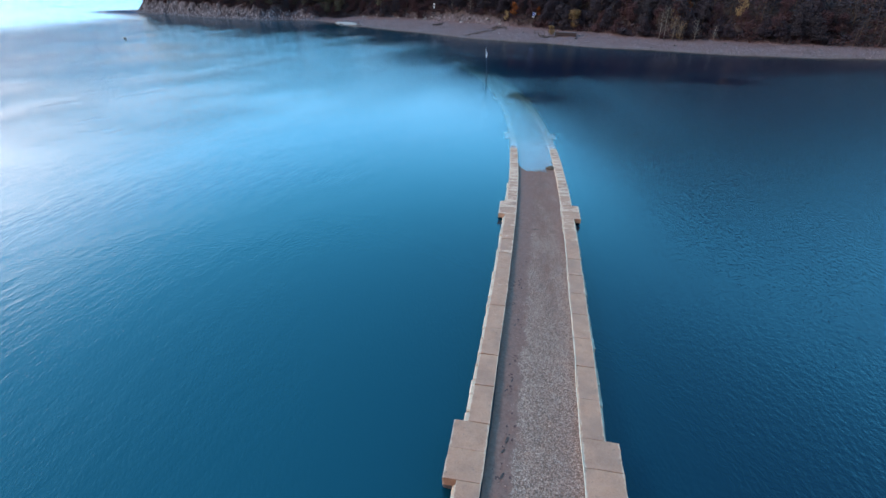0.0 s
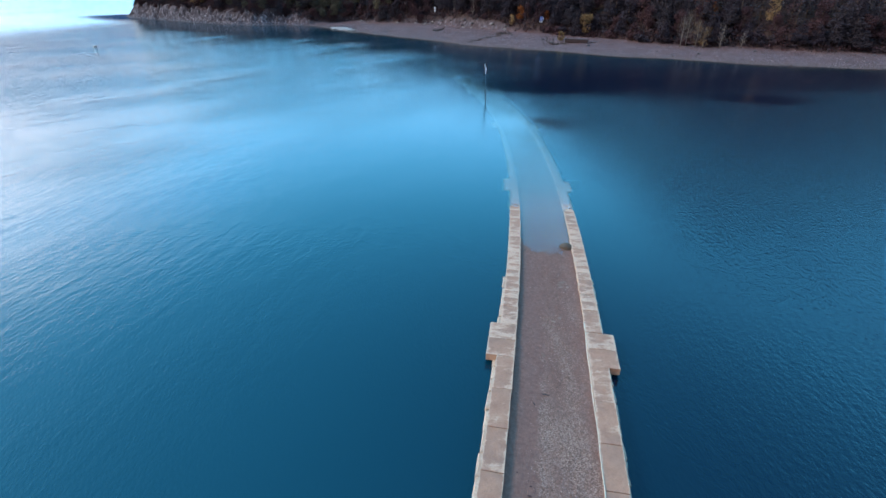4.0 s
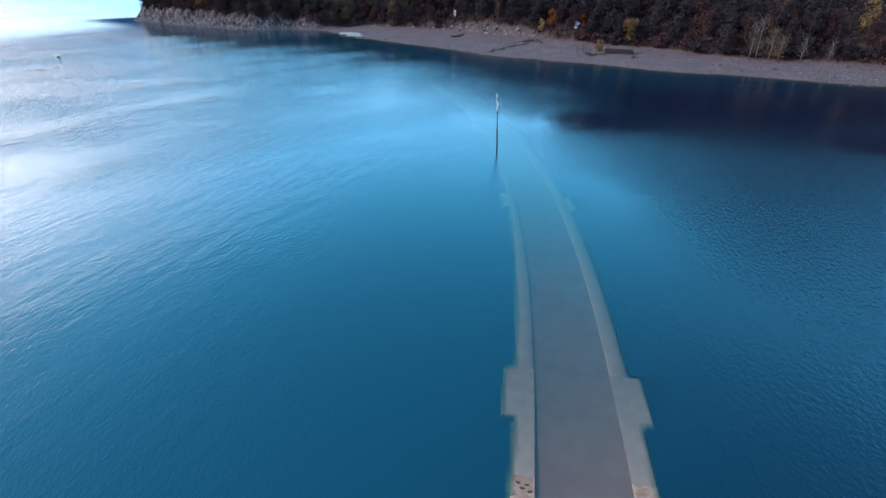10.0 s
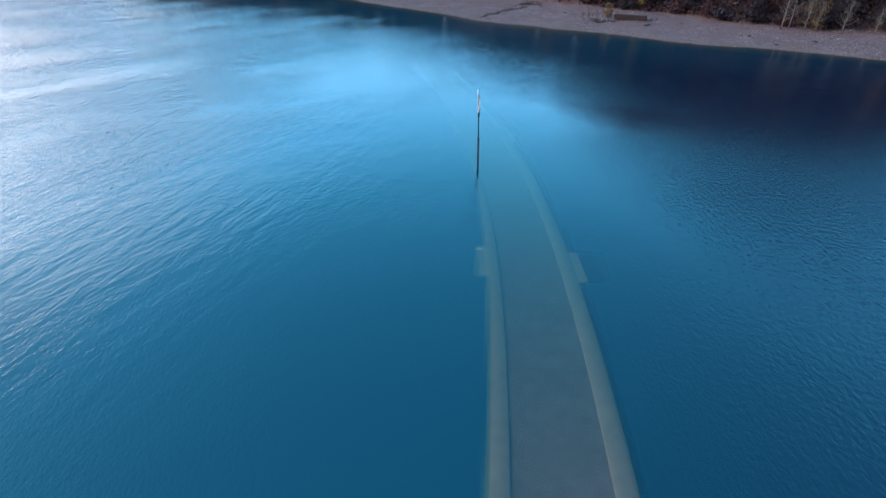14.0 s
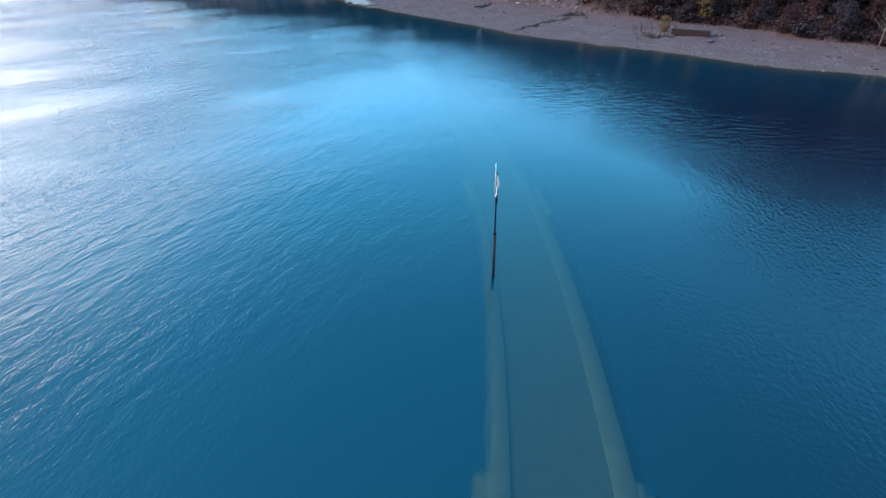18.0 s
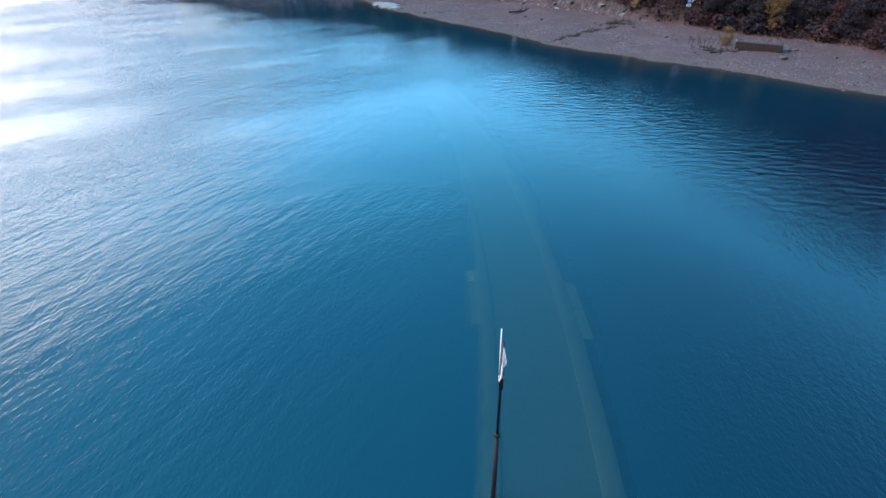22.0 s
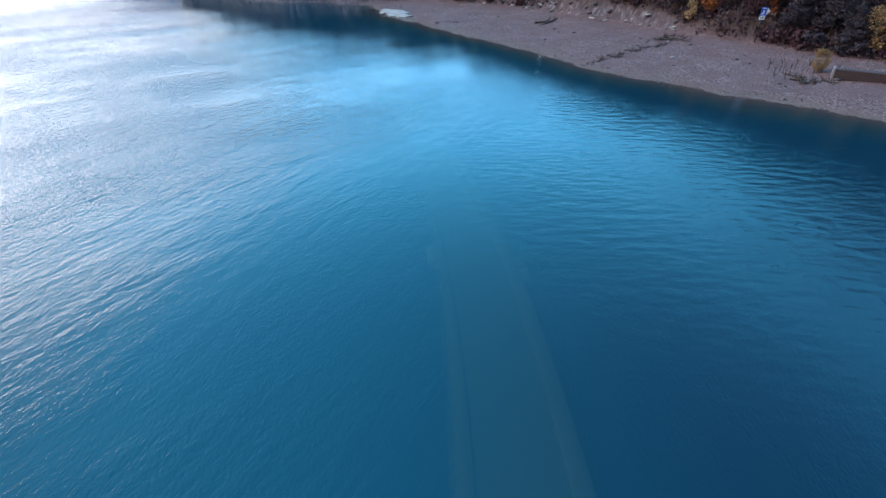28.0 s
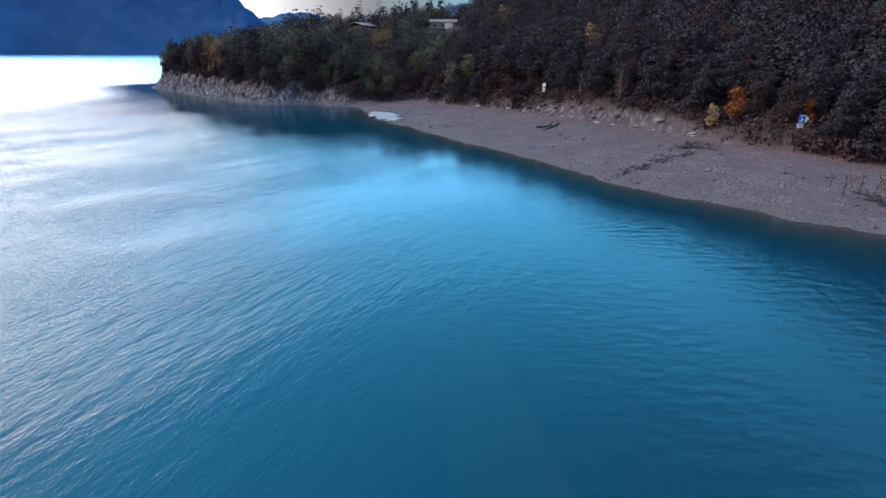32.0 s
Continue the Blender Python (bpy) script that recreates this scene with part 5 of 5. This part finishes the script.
for k in order:
    x, y, p = ca[k, 0], ca[k, 1], cpast[k]
    if blocked(x, y):
        continue
    kind = choose(p, x)
    sc = rnd.uniform(0.7, 1.12) * (0.62 if p < 3 else 0.85 if p < 7 else 1.0)
    if x < -85:
        sc *= 1.25
    room = headroom(x, y) / KINDS[kind][2]
    if room < 0.3:
        continue
    sc = min(sc, room)
    if edge_count < 260 and p < 8.5 and -185 < x < 105:
        tree(kind, x, y, sc, rnd.uniform(0, 360), wide=rnd.uniform(1.0, 1.25))
        edge_count += 1
    else:
        woods[kind].append((x, y, cz[k] - 0.1, sc, rnd.uniform(0, 6.28), rnd.random()))

for kind, places in woods.items():
    if not places:
        continue
    leaf, bark = KINDS[kind][0], KINDS[kind][1]
    cos, fas, tints, tvs, tfs, nv, tn = [], [], [], [], [], 0, 0
    for x, y, z, sc, turn, tint in places:
        crown, trunk, co, fa = rnd.choice(stock[kind])
        step = 1 if y < 205 and -40 < x < 55 else 2 if x < 70 else 4
        co = co.reshape(-1, 3, 3)[::step].reshape(-1, 3)
        f2 = np.arange(len(co)).reshape(-1, 3)
        c, s = math.cos(turn), math.sin(turn)
        grow = 1.0 + 0.05 * (step - 1)
        q = np.stack([(co[:, 0] * c - co[:, 1] * s) * sc * 1.12 * grow + x, (co[:, 0] * s + co[:, 1] * c) * sc * 1.12 * grow + y, co[:, 2] * sc + z], 1)
        cos.append(q)
        fas.append(f2 + nv)
        nv += len(q)
        tints.append(np.full(len(q), tint))
        tv, tf = tube([(x, y, z - 0.4), (x, y, z + KINDS[kind][2] * sc * 0.85)], [0.2, 0.05], 5, False)
        tvs.extend(tv)
        tfs.extend(tuple(i + tn for i in fc) for fc in tf)
        tn += len(tv)
    name = kind.replace("_tree", "_wood")
    me = fast_mesh(name, np.concatenate(cos), np.concatenate(fas), leaf)
    float_layer(me, "tint", np.concatenate(tints))
    wood = tagged(new(name, me), "dense hillside wood, " + KINDS[kind][6].split(" on ")[0].split(" in ")[0].split(" at ")[0].split(" among ")[0] + " crowns", "wood", kind="stuff")
    part("trunks", mesh_from("trunks", tvs, tfs, bark), wood)

# trees that stand out
for kind, x, y, sc, label in ACCENTS:
    tree(kind, x, y, sc, 50 * sc, label, wide=1.15)
tree("yellow_tree", 35.2, 158.8, 0.62, 20, "slender yellow-leaved tree above the beach", wide=1.7)
tree("yellow_tree", 36.8, 160.5, 0.5, 200, "slender yellow-leaved tree above the beach", wide=1.6)
tree("yellow_tree", 26.6, 150.6, 0.32, 80, "small yellow-leaved sapling beside the concrete block", wide=1.2)
tree("yellow_tree", 27.6, 150.8, 0.30, 10, "small yellow-leaved sapling beside the concrete block")
tree("yellow_tree", -128.5, 251.5, 1.4, 30, "tall yellow-green tree on the headland", wide=1.15)
tree("yellow_tree", -124, 249, 1.3, 130, "tall yellow-green tree on the headland", wide=1.2)
tree("orange_tree", -170, 277, 0.55, 0, "orange autumn tree on the headland")
tree("yellow_tree", 80, 140, 0.8, 10, "yellow-leaved tree among the bare birches")
tree("orange_tree", 66, 146, 0.9, 50, "orange autumn tree among the pines")
for x, y, sc in ((-86, 322, 1.25), (-81, 325, 1.15), (-90, 330, 1.05), (-77, 322, 1.3), (-72, 329, 1.2), (-94, 326, 0.95), (-68, 334, 1.25), (-84, 334, 1.3), (-79, 331, 1.1), (-74, 338, 1.35)):
    tree("pine_tree", x, y, sc, 40 * sc, "tall dark spruce on the skyline", "spruces by the houses", 0.75)


# bare pale trees at the beach's end
def bare_tree(x, y, h, seed, leaves=0):
    tv, tf = trunk_pieces(seed, h, 0.11, 22, 0.2, 0.34)
    ob = thing("bare_tree", pose(x, y, height(x, y)), "bare pale-barked tree at the top of the beach", "tree", "bare trees above the beach")
    part("trunk", mesh_from("trunk", tv, tf, M_BIRCH, True), ob)
    rr = random.Random(seed)
    twigs = []
    for k in range(70):
        f, a = rr.uniform(0.35, 1.0), rr.uniform(0, 6.28)
        rad = h * 0.16 * rr.uniform(0.2, 1.0)
        p = Vector((math.cos(a) * rad, math.sin(a) * rad, f * h * 0.92))
        d = Vector((math.cos(a) * 0.4, math.sin(a) * 0.4, rr.uniform(0.4, 1.0))) * h * 0.09
        twigs.append(tube([p - d * 0.6, p, p + d + Vector((0, 0, 0.05))], [0.022, 0.016, 0.006], 4, False))
    tagged(part("twigs", mesh_from("twigs", *joined(*twigs), M_BIRCH), ob), "fine bare twigs", kind="stuff")
    if leaves:
        co, fa = leaf_cards(round_blobs(seed, h, 0.2), leaves * 5, 0.12, seed)
        me = fast_mesh("leaves", co, fa, M_YELLOW)
        float_layer(me, "tint", np.full(len(co), 0.3))
        part("leaves", me, ob, label="last yellow leaves")


for k, (x, y, h, lv) in enumerate(((60.0, 136.0, 7.0, 60), (56.6, 137.5, 8.5, 0), (65.5, 134.0, 6.5, 0), (62.0, 136, 5.5, 120), (70.5, 133, 4.5, 0), (58.2, 138, 9.5, 40), (-5.0, 200, 5, 0), (2, 192, 6, 0))):
    bare_tree(x, y, h, 300 + k, lv)

# scrub along the foot of the wood
scrub = []
for k in range(9):
    co, fa = leaf_cards([(rnd.uniform(-0.5, 0.5), rnd.uniform(-0.5, 0.5), rnd.uniform(0.2, 0.8), rnd.uniform(0.35, 0.7), 0.8) for _ in range(5)], 420, 0.19, 400 + k)
    me = fast_mesh("foliage", co, fa, (M_RUSSET, M_PINE, M_RUSSET, M_PINE, M_RUSSET, M_PINE, M_RUSSET, M_PINE, M_RUSSET)[k])
    float_layer(me, "tint", np.full(len(co), 0.5))
    tv, tf = joined(*[tube([(0, 0, -0.2), (math.cos(a) * 0.3, math.sin(a) * 0.3, 0.6)], [0.03, 0.012], 4, False) for a in (0, 1.3, 2.4, 3.9, 5.1)])
    scrub.append((me, mesh_from("stems", tv, tf, M_BARK)))
count = 0
for k in range(4000):
    if count >= 280:
        break
    x, y = rnd.uniform(-185, 105), rnd.uniform(108, 300)
    z, p, rk, d = (float(v[0]) for v in land(np.array([x]), np.array([y])))
    if not bank_top(x) < p < 3.8 or d < 1 or math.hypot(x - SIGN_X, y - SIGN_Y) < 1.2:
        continue
    s = rnd.uniform(0.8, 1.9)
    fol, stem = rnd.choice(scrub)
    ob = thing("shrub", pose(x, y, z, 0, 0, rnd.uniform(0, 360)) @ Matrix.Diagonal((s * 1.2, s * 1.2, s, 1)), "low brownish scrub at the foot of the wood", "shrub", "scrub along the bank")
    part("foliage", fol, ob)
    part("stems", stem, ob)
    count += 1


# brush round the foot of the boating sign
for k in range(46):
    x, y = SIGN_X + rnd.uniform(-7, 6), SIGN_Y + rnd.uniform(-9, 1.5)
    z, p, rk, d = (float(v[0]) for v in land(np.array([x]), np.array([y])))
    if p < 0.3 or math.hypot(x - SIGN_X, y - SIGN_Y - 0.1) < 1.0:
        continue
    s = max(0.8, min(rnd.uniform(1.6, 2.8), (5.0 - z) / 1.35))
    fol, stem = rnd.choice(scrub)
    ob = thing("shrub", pose(x, y, z, 0, 0, rnd.uniform(0, 360)) @ Matrix.Diagonal((s, s, s, 1)), "dense dark brush below the boating sign", "shrub", "brush below the sign")
    part("foliage", fol, ob)
    part("stems", stem, ob)

# dense undergrowth below the trees
r = np.random.RandomState(31)
for leaf_mat, seed, share, tag in ((M_RUSSET, 41, 0.5, "russet-brown"), (M_PINE, 42, 0.3, "dark green"), (M_BRUSH, 43, 0.35, "brown-grey")):
    r = np.random.RandomState(seed)
    ux, uy = r.uniform(-185, 120, 150000), r.uniform(108, 300, 150000)
    uz, up_, urk, ud = land(ux, uy)
    ok = (up_ > np.where(ux < -64, -0.1, bank_top(ux) - 0.1)) & (up_ < 11) & (ud > 1) & (np.hypot(ux - SIGN_X, uy - SIGN_Y + 1) > 1.3) & (r.uniform(0, 1, len(ux)) < share * (0.4 + 0.6 * np.exp(-up_ / 6)))
    lumps = np.stack([ux[ok], uy[ok], uz[ok] + r.uniform(0.1, 1.0, ok.sum())], 1)
    rep_ = np.repeat(lumps, 11, 0) + r.normal(scale=(0.55, 0.55, 0.42), size=(len(lumps) * 11, 3))
    nn = len(rep_)
    tv_ = (rep_[:, None, :] + r.normal(scale=0.2, size=(nn, 3, 3))).reshape(-1, 3)
    me = fast_mesh("undergrowth", tv_, np.arange(nn * 3).reshape(-1, 3), leaf_mat)
    float_layer(me, "tint", np.repeat(r.uniform(0, 1, len(lumps)), 11 * 3))
    tagged(new("undergrowth", me), tag + " undergrowth at the foot of the wood", "undergrowth", kind="stuff")


# thin dead stems near the block
for k in range(12):
    x, y = rnd.uniform(21.5, 29), rnd.uniform(147, 152)
    pts = [(0, 0, -0.1), (rnd.uniform(-0.2, 0.2), rnd.uniform(-0.2, 0.2), 0.9), (rnd.uniform(-0.5, 0.5), rnd.uniform(-0.4, 0.4), rnd.uniform(1.4, 2.2))]
    pieces = [tube(pts, [0.045, 0.035, 0.012], 5)] + [tube([pts[1], (pts[1][0] + rnd.uniform(-0.5, 0.5), pts[1][1] + rnd.uniform(-0.5, 0.5), rnd.uniform(1.2, 1.8))], [0.025, 0.008], 4) for _ in range(3)]
    thing("dead_shrub", pose(x, y, height(x, y)), "dead leafless stems standing on the beach", "shrub", "dead stems on the beach", data=mesh_from("dead_shrub", *joined(*pieces), M_DRIFT))


# ---- houses on the hill ----
def house(x, y, turn, lx, ly, z, white):
    ob = thing("house", pose(x, y, z, 0, 0, turn), "pale rendered house with a low tiled roof above the wood" if white else "brown-roofed house half hidden in the trees", "house", "houses on the hill")
    part("wall", bm_mesh("wall", box_bm(lx, ly, 12.2, 0.02, 0, 0, 0, (0, 0, -0.9)), M_RENDER if white else M_TIMBER), ob)
    o = 0.7
    vs = [(-lx / 2 - o, -ly / 2 - o, 5.1), (lx / 2 + o, -ly / 2 - o, 5.1), (lx / 2 + o, ly / 2 + o, 5.1), (-lx / 2 - o, ly / 2 + o, 5.1), (-lx / 2 - o, 0, 6.4), (lx / 2 + o, 0, 6.4)]
    vs += [(a, b, c + 0.22) for a, b, c in vs]
    fs = [(0, 1, 5, 4), (2, 3, 4, 5), (6, 10, 11, 7), (8, 11, 10, 9), (0, 6, 7, 1), (1, 7, 11, 5), (5, 11, 8, 2), (2, 8, 9, 3), (3, 9, 10, 4), (4, 10, 6, 0)]
    part("roof", mesh_from("roof", vs, fs, M_ROOF), ob)
    for i in range(3):
        for lv in (1.3, 3.6):
            wx_ = -lx / 3 + i * lx / 3
            w = part("window", bm_mesh("window", box_bm(1.3, 0.14, 1.3, 0.02, 0, 0, 0, (wx_, -ly / 2 - 0.04, lv + 0.3)), M_WHITE), ob)
            part("pane", bm_mesh("pane", box_bm(1.1, 0.06, 1.1, 0.01, 0, 0, 0, (wx_, -ly / 2 - 0.10, lv + 0.3)), M_GLASS), w)
    if white:
        part("veranda", bm_mesh("veranda", box_bm(lx * 0.3, 1.6, 2.4, 0.03, 0, 0, 0, (lx * 0.22, -ly / 2 - 0.9, 3.6)), M_WHITE), ob, label="white-painted glazed veranda")
    part("balcony", bm_mesh("balcony", box_bm(lx * 0.9, 1.2, 0.2, 0.02, 0, 0, 0, (0, -ly / 2 - 0.6, 2.7)), M_RENDER), ob)


for i, (hx, hy, turn, lx, ly, hz) in enumerate(HOUSES):
    house(hx, hy, turn, lx, ly, hz - 2.6, i == 0)
